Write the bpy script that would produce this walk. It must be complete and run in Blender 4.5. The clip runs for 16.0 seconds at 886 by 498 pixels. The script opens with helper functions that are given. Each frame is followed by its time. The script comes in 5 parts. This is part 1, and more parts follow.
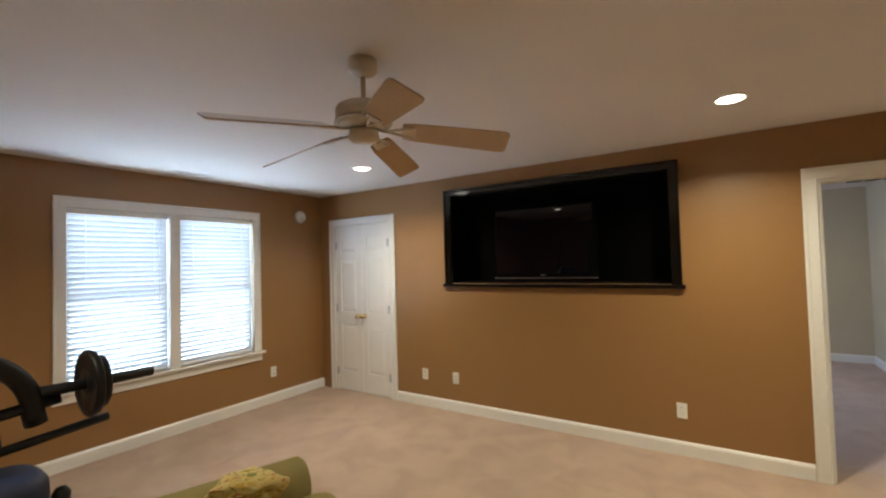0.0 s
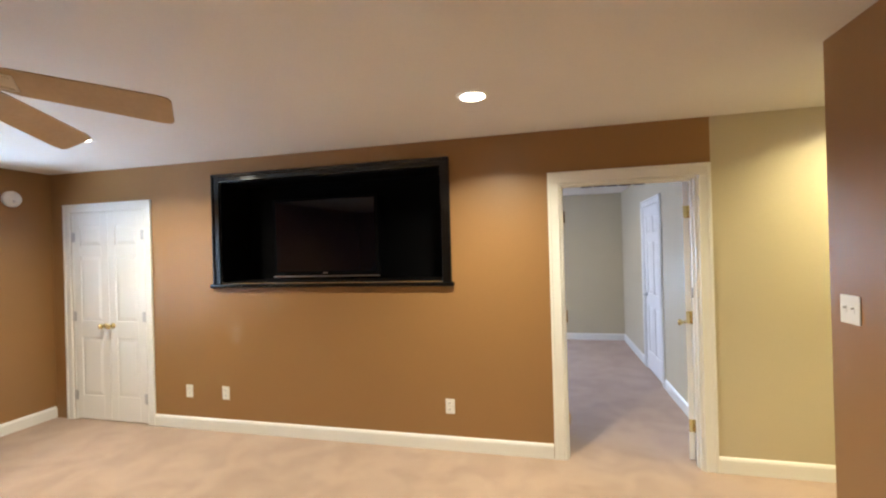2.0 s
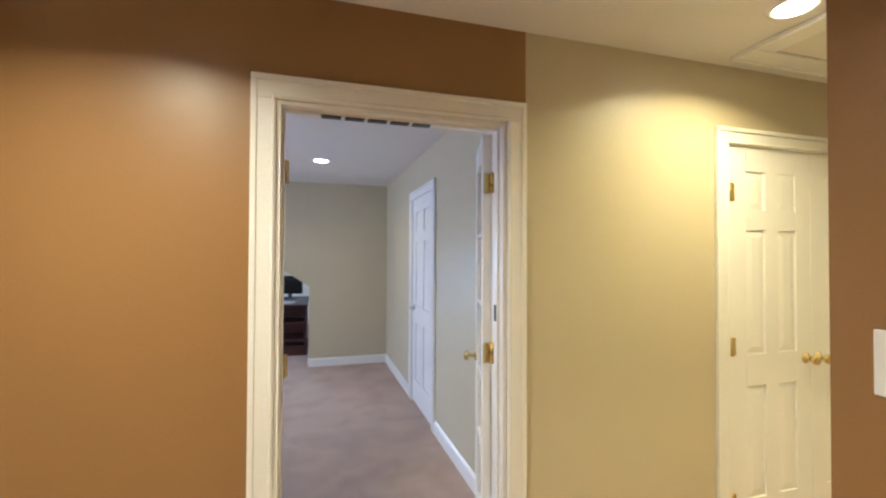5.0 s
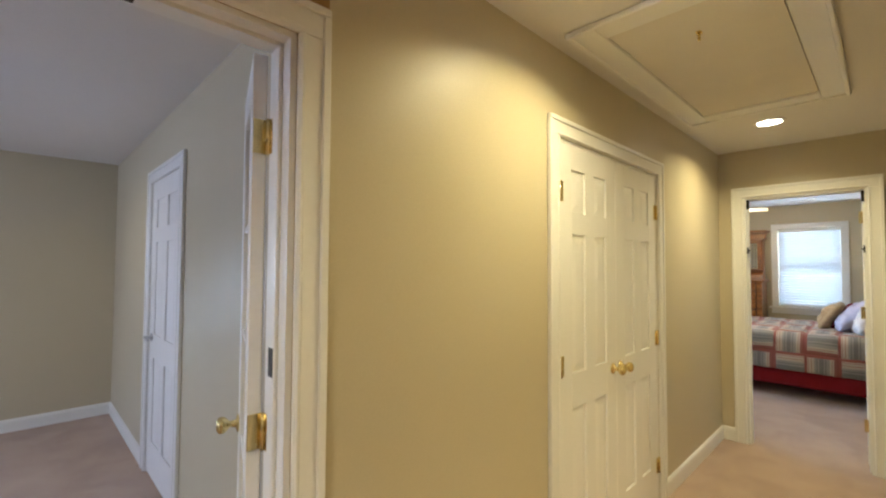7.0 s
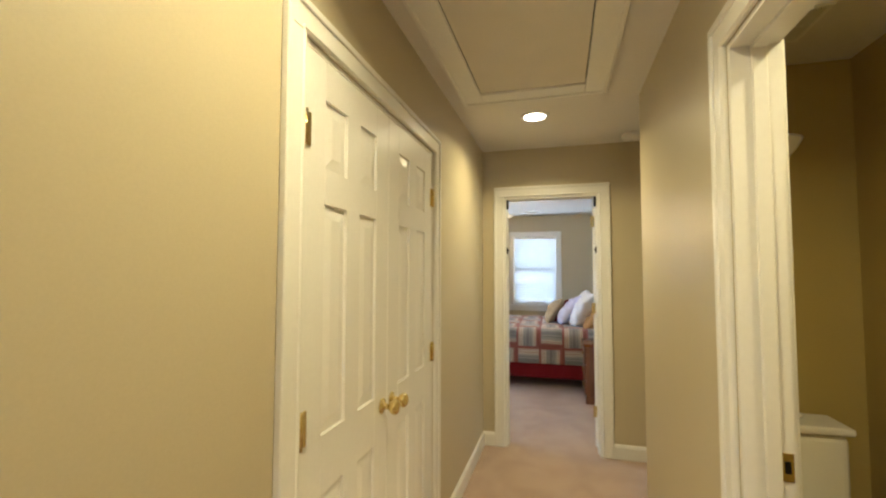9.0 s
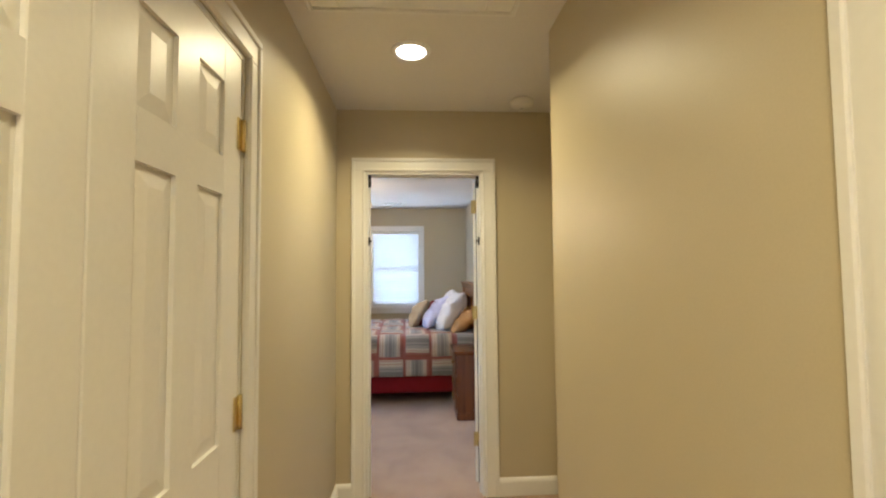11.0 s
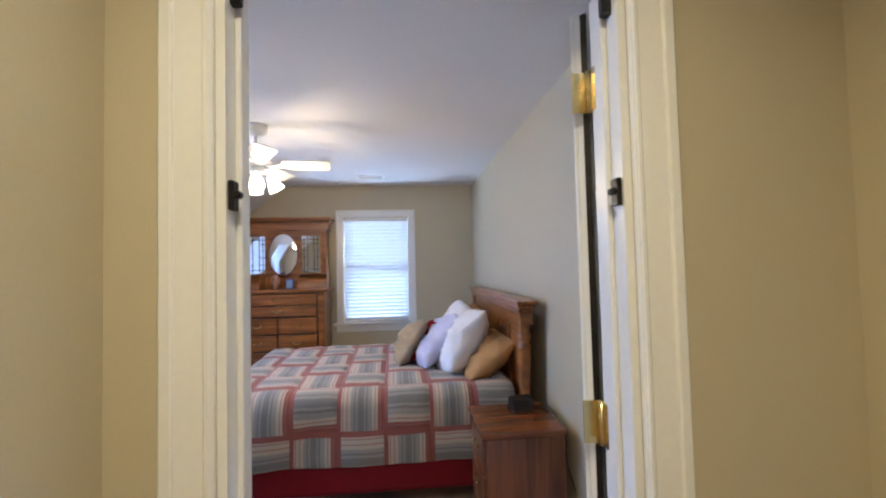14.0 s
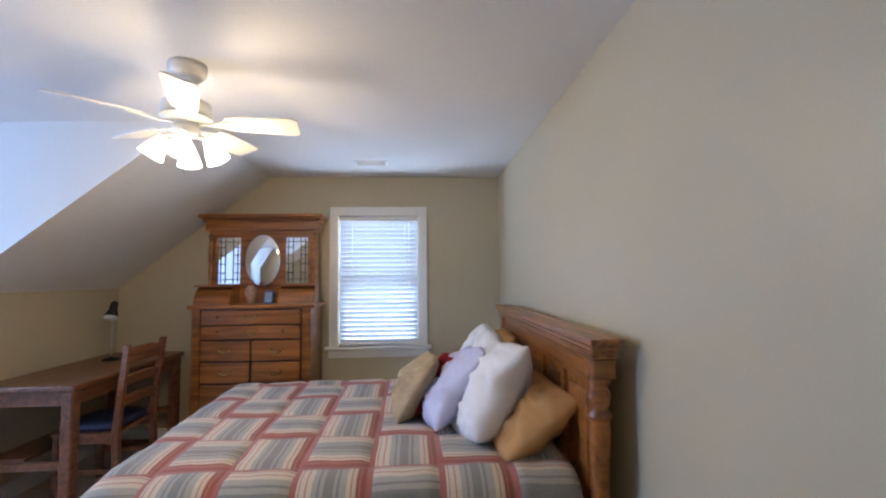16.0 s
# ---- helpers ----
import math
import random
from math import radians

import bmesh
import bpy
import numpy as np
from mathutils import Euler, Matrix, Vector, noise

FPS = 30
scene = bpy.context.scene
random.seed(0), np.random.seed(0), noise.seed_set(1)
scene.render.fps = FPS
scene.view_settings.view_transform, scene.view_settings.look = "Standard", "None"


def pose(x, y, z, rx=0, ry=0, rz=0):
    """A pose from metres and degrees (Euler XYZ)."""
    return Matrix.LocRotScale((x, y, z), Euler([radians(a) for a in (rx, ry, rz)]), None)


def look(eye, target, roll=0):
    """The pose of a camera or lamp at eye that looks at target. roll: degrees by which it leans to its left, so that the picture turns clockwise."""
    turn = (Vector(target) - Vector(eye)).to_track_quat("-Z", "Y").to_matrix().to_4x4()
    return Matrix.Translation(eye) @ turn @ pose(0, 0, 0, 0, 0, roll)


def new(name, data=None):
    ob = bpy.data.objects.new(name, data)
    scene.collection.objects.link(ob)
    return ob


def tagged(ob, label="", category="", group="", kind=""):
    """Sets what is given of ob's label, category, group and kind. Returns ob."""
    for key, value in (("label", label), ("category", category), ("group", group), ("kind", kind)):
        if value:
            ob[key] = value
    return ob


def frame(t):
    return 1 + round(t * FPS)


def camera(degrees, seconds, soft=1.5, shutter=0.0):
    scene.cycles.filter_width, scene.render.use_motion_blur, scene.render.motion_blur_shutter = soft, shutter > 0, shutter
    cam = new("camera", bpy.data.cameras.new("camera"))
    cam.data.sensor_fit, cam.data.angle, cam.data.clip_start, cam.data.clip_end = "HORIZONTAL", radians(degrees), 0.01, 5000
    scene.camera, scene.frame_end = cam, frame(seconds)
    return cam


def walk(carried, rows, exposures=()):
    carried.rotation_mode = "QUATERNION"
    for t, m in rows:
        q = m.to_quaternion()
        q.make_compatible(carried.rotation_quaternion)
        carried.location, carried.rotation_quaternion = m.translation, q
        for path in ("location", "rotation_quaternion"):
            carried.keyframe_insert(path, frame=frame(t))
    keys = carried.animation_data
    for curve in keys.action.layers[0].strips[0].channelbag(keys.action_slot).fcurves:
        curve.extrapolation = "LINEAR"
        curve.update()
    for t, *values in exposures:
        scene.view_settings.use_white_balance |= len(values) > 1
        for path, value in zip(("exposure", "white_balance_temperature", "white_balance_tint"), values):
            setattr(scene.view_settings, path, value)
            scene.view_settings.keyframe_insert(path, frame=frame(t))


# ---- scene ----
# ---------------------------------------------------------------- camera
cam = camera(91.4, 16.0, soft=2.2)
PATH = [
    (0, (0.329, 0.029, 1.55), (-0.764, 1.702, 1.612), -1.6),
    (0.5, (0.446, 0.112, 1.55), (-0.496, 1.875, 1.586), -1.3),
    (1, (0.542, 0.226, 1.548), (-0.219, 2.076, 1.551), -0.5),
    (1.5, (0.667, 0.385, 1.555), (0.056, 2.289, 1.544), -0.8),
    (2, (0.771, 0.564, 1.574), (0.302, 2.508, 1.579), -1.6),
    (2.5, (0.894, 0.802, 1.565), (0.51, 2.765, 1.58), -2.0),
    (3, (0.978, 1.084, 1.542), (0.704, 3.065, 1.553), -1.1),
    (3.5, (0.977, 1.359, 1.535), (0.845, 3.354, 1.56), 0.8),
    (6, (1.06, 2.595, 1.442), (2.092, 4.304, 1.487), -0.4),
    (6.5, (1.132, 2.708, 1.464), (2.341, 4.299, 1.535), 0.4),
    (7, (1.31, 2.872, 1.469), (2.706, 4.302, 1.54), 0.3),
    (7.5, (1.488, 3.007, 1.463), (3.06, 4.241, 1.538), 0.0),
    (8, (1.688, 3.114, 1.452), (3.423, 4.106, 1.524), 0.0),
    (8.5, (1.886, 3.184, 1.434), (3.741, 3.928, 1.515), -0.1),
    (9, (2.047, 3.24, 1.424), (3.973, 3.769, 1.527), 0.1),
    (9.5, (2.19, 3.287, 1.42), (4.165, 3.571, 1.547), 0.2),
    (10, (2.362, 3.329, 1.407), (4.357, 3.411, 1.526), 0.4),
    (12.5, (3.93, 3.418, 1.442), (5.916, 3.21, 1.544), -1.2),
    (13, (4.251, 3.424, 1.462), (6.238, 3.23, 1.586), -0.7),
    (13.5, (4.576, 3.39, 1.459), (6.565, 3.21, 1.566), -1.3),
    (14, (4.883, 3.382, 1.465), (6.874, 3.201, 1.542), -1.4),
    (14.5, (5.162, 3.375, 1.47), (7.15, 3.171, 1.534), -1.6),
    (15, (5.426, 3.318, 1.46), (7.415, 3.132, 1.548), -1.7),
    (15.5, (5.68, 3.3, 1.462), (7.671, 3.137, 1.556), -1.2),
    (16, (5.895, 3.314, 1.469), (7.888, 3.207, 1.596), -0.6),
]
EXPOSURES = [(0.0, 0.05, 5850, 10), (1.0, 0.4, 5900, 10), (2.0, 0.8, 5650, 10), (3.0, 0.92, 5450, 10), (3.5, 1.08, 5350, 10), (6.0, 0.28, 5750, 10), (10.0, 0.12, 5850, 12), (12.5, 0.22, 5250, 20), (14.0, 0.0, 5150, 20), (15.0, -0.15, 5250, 18), (16.0, -0.15, 5400, 18)]
walk(cam, [(t, look(eye, target, roll)) for t, eye, target, roll in PATH], EXPOSURES)

# ---------------------------------------------------------------- light
CEIL = 2.44
world = bpy.data.worlds.new("sky")
scene.world = world
world.use_nodes = True
wn = world.node_tree
sky = wn.nodes.new("ShaderNodeTexSky")
sky.sky_type = "NISHITA"
sky.sun_disc = False
sky.sun_elevation, sky.sun_rotation = radians(40), radians(200)
wn.nodes["Background"].inputs[1].default_value = 0.1
wn.links.new(sky.outputs[0], wn.nodes["Background"].inputs[0])
sun_data = bpy.data.lights.new("sun", "SUN")
sun_data.energy, sun_data.angle, sun_data.color = 1.0, radians(10), (1, 0.96, 0.9)
new("sun", sun_data).matrix_world = look((0, 0, 30), (6, 12, 0))


def area(name, m, w, h, watts, color, spread=180, disk=False):
    d = bpy.data.lights.new(name, "AREA")
    d.shape = "DISK" if disk else "RECTANGLE"
    d.size, d.size_y, d.energy, d.color, d.spread = w, h, watts, color, radians(spread)
    ob = new(name, d)
    ob.matrix_world = m
    return ob


DAY = (0.72, 0.87, 1.0)
WARM, HALL = (1.0, 0.85, 0.56), (1.0, 0.81, 0.40)
# daylight in the window openings, just outside the glass
area("daylight_west", look((-4.30, 2.08, 1.38), (0, 2.08, 1.38)), 1.75, 1.55, 130, DAY)
area("daylight_bedroom", look((10.28, 3.71, 1.45), (0, 3.71, 1.45)), 0.85, 1.25, 58, DAY)
area("daylight_dormer", look((7.55, 7.72, 1.60), (7.55, 0, 1.35)), 1.2, 1.2, 76, (0.44, 0.67, 1.0))
area("daylight_office", look((-3.25, 6.2, 1.45), (0, 6.2, 1.45)), 1.6, 1.4, 72, (0.64, 0.73, 1.0))
area("daylight_alcove", look((-1.2, 12.22, 1.40), (-1.2, 0, 1.2)), 1.1, 1.05, 60, (0.62, 0.8, 1.0))
# fill for the guest room, behind a window added out of view
area("guest_fill", look((4.50, 0.0, 1.45), (9, 0.0, 1.45)), 1.1, 1.1, 62, (0.84, 0.86, 1.0))
# recessed ceiling lamps; the last, in the bathroom, is an unseen one added as fill
DOWNLIGHTS = [(-2.45, 2.95, 22), (0.385, 2.98, 26), (-2.45, -0.4, 22), (0.385, -0.4, 26), (4.89, 3.40, 14), (2.77, 3.40, 14), (1.07, 6.76, 4.5), (3.05, 2.28, 10)]
for lx, ly, watts in DOWNLIGHTS:
    area("downlight", pose(lx, ly, CEIL - 0.017, 0, 0, 0), 0.13, 0.13, watts, HALL if 2 < lx and ly < 4 else WARM, 146, True)

# ---------------------------------------------------------------- materials
MATS = {}


def mat(name, color, rough=0.6, metal=0.0, var=0.12, scale=6.0, fine=120.0, bump=0.08, spec=0.5, coat=0.0, emit=None, island=0.0):
    """A node material with broad stains, fine grain and relief; colour is linear."""
    if name in MATS:
        return MATS[name]
    m = MATS[name] = bpy.data.materials.new(name)
    m.use_nodes = True
    nt = m.node_tree
    b = nt.nodes["Principled BSDF"]
    b.inputs["Roughness"].default_value, b.inputs["Metallic"].default_value = rough, metal
    b.inputs["Specular IOR Level"].default_value, b.inputs["Coat Weight"].default_value = spec, coat
    tc = nt.nodes.new("ShaderNodeTexCoord")
    big, small = nt.nodes.new("ShaderNodeTexNoise"), nt.nodes.new("ShaderNodeTexNoise")
    big.inputs["Scale"].default_value, small.inputs["Scale"].default_value = scale, fine
    big.inputs["Detail"].default_value = small.inputs["Detail"].default_value = 4
    for n in (big, small):
        nt.links.new(tc.outputs["Object"], n.inputs["Vector"])
    add = nt.nodes.new("ShaderNodeMath")
    add.operation = "ADD"
    nt.links.new(big.outputs[0], add.inputs[0])
    nt.links.new(small.outputs[0], add.inputs[1])
    ramp = nt.nodes.new("ShaderNodeValToRGB")
    lo, hi = ramp.color_ramp.elements
    half = nt.nodes.new("ShaderNodeMath")
    half.operation = "MULTIPLY"
    half.inputs[1].default_value = 0.5
    nt.links.new(add.outputs[0], half.inputs[0])
    lo.position, hi.position = 0.3, 0.7
    lo.color = (*[c * (1 - var) for c in color], 1)
    hi.color = (*[min(1, c * (1 + var)) for c in color], 1)
    nt.links.new(half.outputs[0], ramp.inputs[0])
    out = ramp.outputs[0]
    if island:
        info, hsv = nt.nodes.new("ShaderNodeObjectInfo"), nt.nodes.new("ShaderNodeHueSaturation")
        mr = nt.nodes.new("ShaderNodeMapRange")
        mr.inputs[3].default_value, mr.inputs[4].default_value = 1 - island, 1 + island
        nt.links.new(info.outputs["Random"], mr.inputs[0])
        nt.links.new(mr.outputs[0], hsv.inputs["Value"])
        nt.links.new(out, hsv.inputs["Color"])
        out = hsv.outputs[0]
    nt.links.new(out, b.inputs["Base Color"])
    bp = nt.nodes.new("ShaderNodeBump")
    bp.inputs["Strength"].default_value, bp.inputs["Distance"].default_value = bump, 0.004
    nt.links.new(small.outputs[0], bp.inputs["Height"])
    nt.links.new(bp.outputs[0], b.inputs["Normal"])
    if emit:
        b.inputs["Emission Color"].default_value, b.inputs["Emission Strength"].default_value = (*emit[:3], 1), emit[3]
    return m


def wood(name, dark, light, rough=0.35, axis=0, coat=0.25, scale=5.0):
    """Stained timber with long grain along an axis."""
    m = MATS[name] = bpy.data.materials.new(name)
    m.use_nodes = True
    nt = m.node_tree
    b = nt.nodes["Principled BSDF"]
    b.inputs["Roughness"].default_value, b.inputs["Coat Weight"].default_value = rough, coat
    b.inputs["Coat Roughness"].default_value = 0.25
    tc, mp = nt.nodes.new("ShaderNodeTexCoord"), nt.nodes.new("ShaderNodeMapping")
    s = [scale * 2.2] * 3
    s[axis] = scale * 0.14
    mp.inputs["Scale"].default_value = s
    grain, fig = nt.nodes.new("ShaderNodeTexNoise"), nt.nodes.new("ShaderNodeTexNoise")
    grain.inputs["Scale"].default_value, grain.inputs["Detail"].default_value, grain.inputs["Distortion"].default_value = 3.2, 7, 0.7
    fig.inputs["Scale"].default_value = 2.5
    nt.links.new(tc.outputs["Object"], mp.inputs[0])
    nt.links.new(mp.outputs[0], grain.inputs["Vector"])
    nt.links.new(tc.outputs["Object"], fig.inputs["Vector"])
    ramp = nt.nodes.new("ShaderNodeValToRGB")
    ramp.color_ramp.elements[0].position, ramp.color_ramp.elements[1].position = 0.34, 0.64
    ramp.color_ramp.elements[0].color, ramp.color_ramp.elements[1].color = (*dark, 1), (*light, 1)
    nt.links.new(grain.outputs[0], ramp.inputs[0])
    mx = nt.nodes.new("ShaderNodeMixRGB")
    mx.blend_type, mx.inputs[0].default_value = "MULTIPLY", 0.35
    nt.links.new(ramp.outputs[0], mx.inputs[1])
    nt.links.new(fig.outputs[0], mx.inputs[2])
    nt.links.new(mx.outputs[0], b.inputs["Base Color"])
    bp = nt.nodes.new("ShaderNodeBump")
    bp.inputs["Strength"].default_value, bp.inputs["Distance"].default_value = 0.12, 0.002
    nt.links.new(grain.outputs[0], bp.inputs["Height"])
    nt.links.new(bp.outputs[0], b.inputs["Normal"])
    return m


def carpet_mat():
    m = mat("carpet", (0.46, 0.335, 0.255), 0.95, var=0.10, scale=1.6, fine=260, bump=0.9, spec=0.1)
    nt = m.node_tree
    b = nt.nodes["Principled BSDF"]
    b.inputs["Sheen Weight"].default_value = 0.25
    tc, n = nt.nodes.new("ShaderNodeTexCoord"), nt.nodes.new("ShaderNodeTexNoise")
    n.inputs["Scale"].default_value, n.inputs["Detail"].default_value, n.inputs["Distortion"].default_value = 3.4, 8, 0.5
    nt.links.new(tc.outputs["Object"], n.inputs["Vector"])
    r, mx = nt.nodes.new("ShaderNodeValToRGB"), nt.nodes.new("ShaderNodeMixRGB")
    r.color_ramp.elements[0].position, r.color_ramp.elements[1].position = 0.38, 0.60
    r.color_ramp.elements[0].color = (0.83, 0.81, 0.80, 1)
    mx.blend_type, mx.inputs[0].default_value = "MULTIPLY", 0.8
    src = b.inputs["Base Color"].links[0].from_socket
    nt.links.new(n.outputs[0], r.inputs[0])
    nt.links.new(src, mx.inputs[1])
    nt.links.new(r.outputs[0], mx.inputs[2])
    nt.links.new(mx.outputs[0], b.inputs["Base Color"])
    return m


def blind_mat():
    m = mat("blind_slat", (0.74, 0.76, 0.78), 0.45, var=0.02, bump=0.02)
    nt = m.node_tree
    b = nt.nodes["Principled BSDF"]
    tr, mix = nt.nodes.new("ShaderNodeBsdfTranslucent"), nt.nodes.new("ShaderNodeMixShader")
    tr.inputs[0].default_value = (0.85, 0.9, 0.95, 1)
    mix.inputs[0].default_value = 0.09
    nt.links.new(b.outputs[0], mix.inputs[1])
    nt.links.new(tr.outputs[0], mix.inputs[2])
    nt.links.new(mix.outputs[0], nt.nodes["Material Output"].inputs[0])
    return m


def glass_mat(name="glass", color=(1, 1, 1), rough=0.0):
    m = MATS[name] = bpy.data.materials.new(name)
    m.use_nodes = True
    b = m.node_tree.nodes["Principled BSDF"]
    b.inputs["Base Color"].default_value = (*color, 1)
    b.inputs["Transmission Weight"].default_value, b.inputs["Roughness"].default_value, b.inputs["IOR"].default_value = 1, rough, 1.45
    return m


CU, CV = 0.335, 0.285  # the quilt's patches


def quilt_mat():
    """Patchwork of striped blocks, laid in turn lengthwise and crosswise; the UV map is in metres."""
    m = MATS["quilt"] = bpy.data.materials.new("quilt")
    m.use_nodes = True
    nt = m.node_tree
    b = nt.nodes["Principled BSDF"]
    b.inputs["Roughness"].default_value, b.inputs["Specular IOR Level"].default_value = 0.9, 0.15
    b.inputs["Sheen Weight"].default_value = 0.2

    def op(kind, a, c=None):
        n = nt.nodes.new("ShaderNodeMath")
        n.operation = kind
        for i, v in enumerate((a, c)):
            if v is None:
                continue
            if isinstance(v, (int, float)):
                n.inputs[i].default_value = v
            else:
                nt.links.new(v, n.inputs[i])
        return n.outputs[0]

    uv, sep = nt.nodes.new("ShaderNodeUVMap"), nt.nodes.new("ShaderNodeSeparateXYZ")
    uv.uv_map = "uv"
    nt.links.new(uv.outputs[0], sep.inputs[0])
    warp = nt.nodes.new("ShaderNodeTexNoise")
    warp.inputs["Scale"].default_value = 3.0
    nt.links.new(uv.outputs[0], warp.inputs["Vector"])
    wob = op("MULTIPLY", op("SUBTRACT", warp.outputs[0], 0.5), 0.008)
    u, v = op("DIVIDE", op("ADD", sep.outputs[0], wob), CU), op("DIVIDE", op("ADD", sep.outputs[1], wob), CV)
    fu, fv = op("FLOOR", u), op("FLOOR", v)
    turn = op("MODULO", op("ADD", op("ADD", fu, fv), 100), 2)
    ru, rv = op("FRACT", u), op("FRACT", v)
    stripe = op("ADD", op("MULTIPLY", ru, turn), op("MULTIPLY", rv, op("SUBTRACT", 1, turn)))
    across = op("ADD", op("MULTIPLY", rv, turn), op("MULTIPLY", ru, op("SUBTRACT", 1, turn)))
    ramp = nt.nodes.new("ShaderNodeValToRGB")
    ramp.color_ramp.interpolation = "CONSTANT"
    red, cream, grey, slate, rose = (0.29, 0.105, 0.09, 1), (0.52, 0.45, 0.37, 1), (0.33, 0.32, 0.30, 1), (0.215, 0.215, 0.215, 1), (0.36, 0.20, 0.175, 1)
    stops = [(0.0, red), (0.06, rose), (0.075, red), (0.12, cream), (0.17, rose), (0.19, cream), (0.25, grey), (0.34, slate), (0.38, grey), (0.42, slate), (0.55, grey), (0.60, slate), (0.63, grey), (0.70, cream), (0.77, rose), (0.79, cream), (0.86, rose), (0.88, cream), (0.91, red)]
    e = ramp.color_ramp.elements
    e[0].color, e[1].position, e[1].color = stops[0][1], stops[1][0], stops[1][1]
    for pos, col in stops[2:]:
        e.new(pos).color = col
    nt.links.new(stripe, ramp.inputs[0])
    edge = op("GREATER_THAN", across, 0.905)
    mx = nt.nodes.new("ShaderNodeMixRGB")
    nt.links.new(edge, mx.inputs[0])
    nt.links.new(ramp.outputs[0], mx.inputs[1])
    mx.inputs[2].default_value = red
    tc, weave = nt.nodes.new("ShaderNodeTexCoord"), nt.nodes.new("ShaderNodeTexNoise")
    weave.inputs["Scale"].default_value, weave.inputs["Detail"].default_value = 90, 5
    nt.links.new(tc.outputs["Object"], weave.inputs["Vector"])
    fade = nt.nodes.new("ShaderNodeMixRGB")
    fade.blend_type, fade.inputs[0].default_value = "OVERLAY", 0.15
    nt.links.new(mx.outputs[0], fade.inputs[1])
    nt.links.new(weave.outputs[0], fade.inputs[2])
    nt.links.new(fade.outputs[0], b.inputs["Base Color"])
    seam = op("MINIMUM", op("MINIMUM", ru, op("SUBTRACT", 1, ru)), op("MINIMUM", rv, op("SUBTRACT", 1, rv)))
    puff = op("ADD", op("MINIMUM", op("MULTIPLY", seam, 4), 0.6), op("MULTIPLY", weave.outputs[0], 0.3))
    bp = nt.nodes.new("ShaderNodeBump")
    bp.inputs["Strength"].default_value, bp.inputs["Distance"].default_value = 0.5, 0.012
    nt.links.new(puff, bp.inputs["Height"])
    nt.links.new(bp.outputs[0], b.inputs["Normal"])
    return m


BROWN = mat("brown_paint", (0.29, 0.158, 0.056), 0.38, var=0.05, scale=1.5, fine=180, bump=0.05)
BATH_PAINT = mat("olive_gold_paint", (0.43, 0.34, 0.12), 0.4, var=0.04, scale=1.5, fine=180, bump=0.05)
KHAKI = mat("khaki_paint", (0.52, 0.455, 0.31), 0.43, var=0.04, scale=1.5, fine=180, bump=0.05)
WHITE_CEIL = mat("ceiling_paint", (0.74, 0.72, 0.69), 0.9, var=0.03, scale=1.2, fine=90, bump=0.12, spec=0.2)
TRIM = mat("trim_paint", (0.78, 0.77, 0.73), 0.30, var=0.03, scale=3, fine=60, bump=0.03)
DOOR = mat("door_paint", (0.80, 0.79, 0.76), 0.34, var=0.03, scale=3, fine=70, bump=0.04)
CARPET = carpet_mat()
BLIND = blind_mat()
GLASS = glass_mat()
BRASS = mat("brass", (0.76, 0.62, 0.28), 0.22, 1.0, var=0.15, scale=30, fine=200, bump=0.02)
DARK_METAL = mat("dark_metal", (0.03, 0.027, 0.025), 0.4, 0.8, var=0.2, scale=30)
STEEL = mat("steel", (0.55, 0.55, 0.56), 0.3, 1.0, var=0.1, scale=20)
PLASTIC = mat("white_plastic", (0.80, 0.79, 0.75), 0.35, var=0.02, bump=0.01)
BLACK_GLOSS = mat("black_lacquer", (0.004, 0.004, 0.004), 0.12, var=0.2, bump=0.01)
BLACK_MATT = mat("black_fabric", (0.002, 0.002, 0.0025), 0.7, var=0.2, bump=0.05, spec=0.06)
SCREEN = mat("screen_glass", (0.003, 0.003, 0.006), 0.03, var=0.05, bump=0.0)
OAK = wood("oak", (0.17, 0.055, 0.010), (0.45, 0.170, 0.034), axis=1, scale=3)
OAK_X = wood("oak_lengthwise", (0.17, 0.055, 0.010), (0.45, 0.170, 0.034), axis=0)
CHERRY = wood("cherry", (0.105, 0.033, 0.010), (0.25, 0.082, 0.022), axis=2, rough=0.28, scale=3)
CHERRY_TOP = wood("cherry_top", (0.125, 0.040, 0.012), (0.29, 0.095, 0.026), axis=1, rough=0.24, scale=3)
OLD_WOOD = wood("worn_desk_wood", (0.11, 0.042, 0.018), (0.27, 0.105, 0.042), axis=0, rough=0.45)
MAHOGANY = wood("mahogany", (0.03, 0.008, 0.006), (0.08, 0.02, 0.014), axis=0)
FAN_WOOD = mat("fan_blade_finish", (0.46, 0.33, 0.20), 0.22, var=0.08, scale=8, fine=60, bump=0.02, coat=1.0)
FAN_CREAM = mat("cream_fan_enamel", (0.60, 0.53, 0.42), 0.3, var=0.04, bump=0.01)
FAN_WHITE = mat("white_fan_enamel", (0.75, 0.72, 0.66), 0.3, var=0.03, bump=0.01)
LAMP_GLOW = mat("lamp_lens", (0.9, 0.85, 0.75), 0.5, var=0.0, emit=(1.0, 0.88, 0.66, 14.0))
SHADE_GLOW = mat("frosted_shade", (0.9, 0.85, 0.75), 0.4, var=0.0, emit=(1.0, 0.86, 0.58, 6.0))
QUILT = quilt_mat()
RED_CLOTH = mat("red_cloth", (0.20, 0.012, 0.018), 0.85, var=0.15, fine=200, bump=0.3, spec=0.15)
SHEET = mat("white_cotton", (0.76, 0.75, 0.76), 0.85, var=0.04, scale=8, fine=250, bump=0.3, spec=0.15)
LAVENDER = mat("lavender_cotton", (0.55, 0.55, 0.72), 0.85, var=0.06, scale=8, fine=250, bump=0.3, spec=0.15)
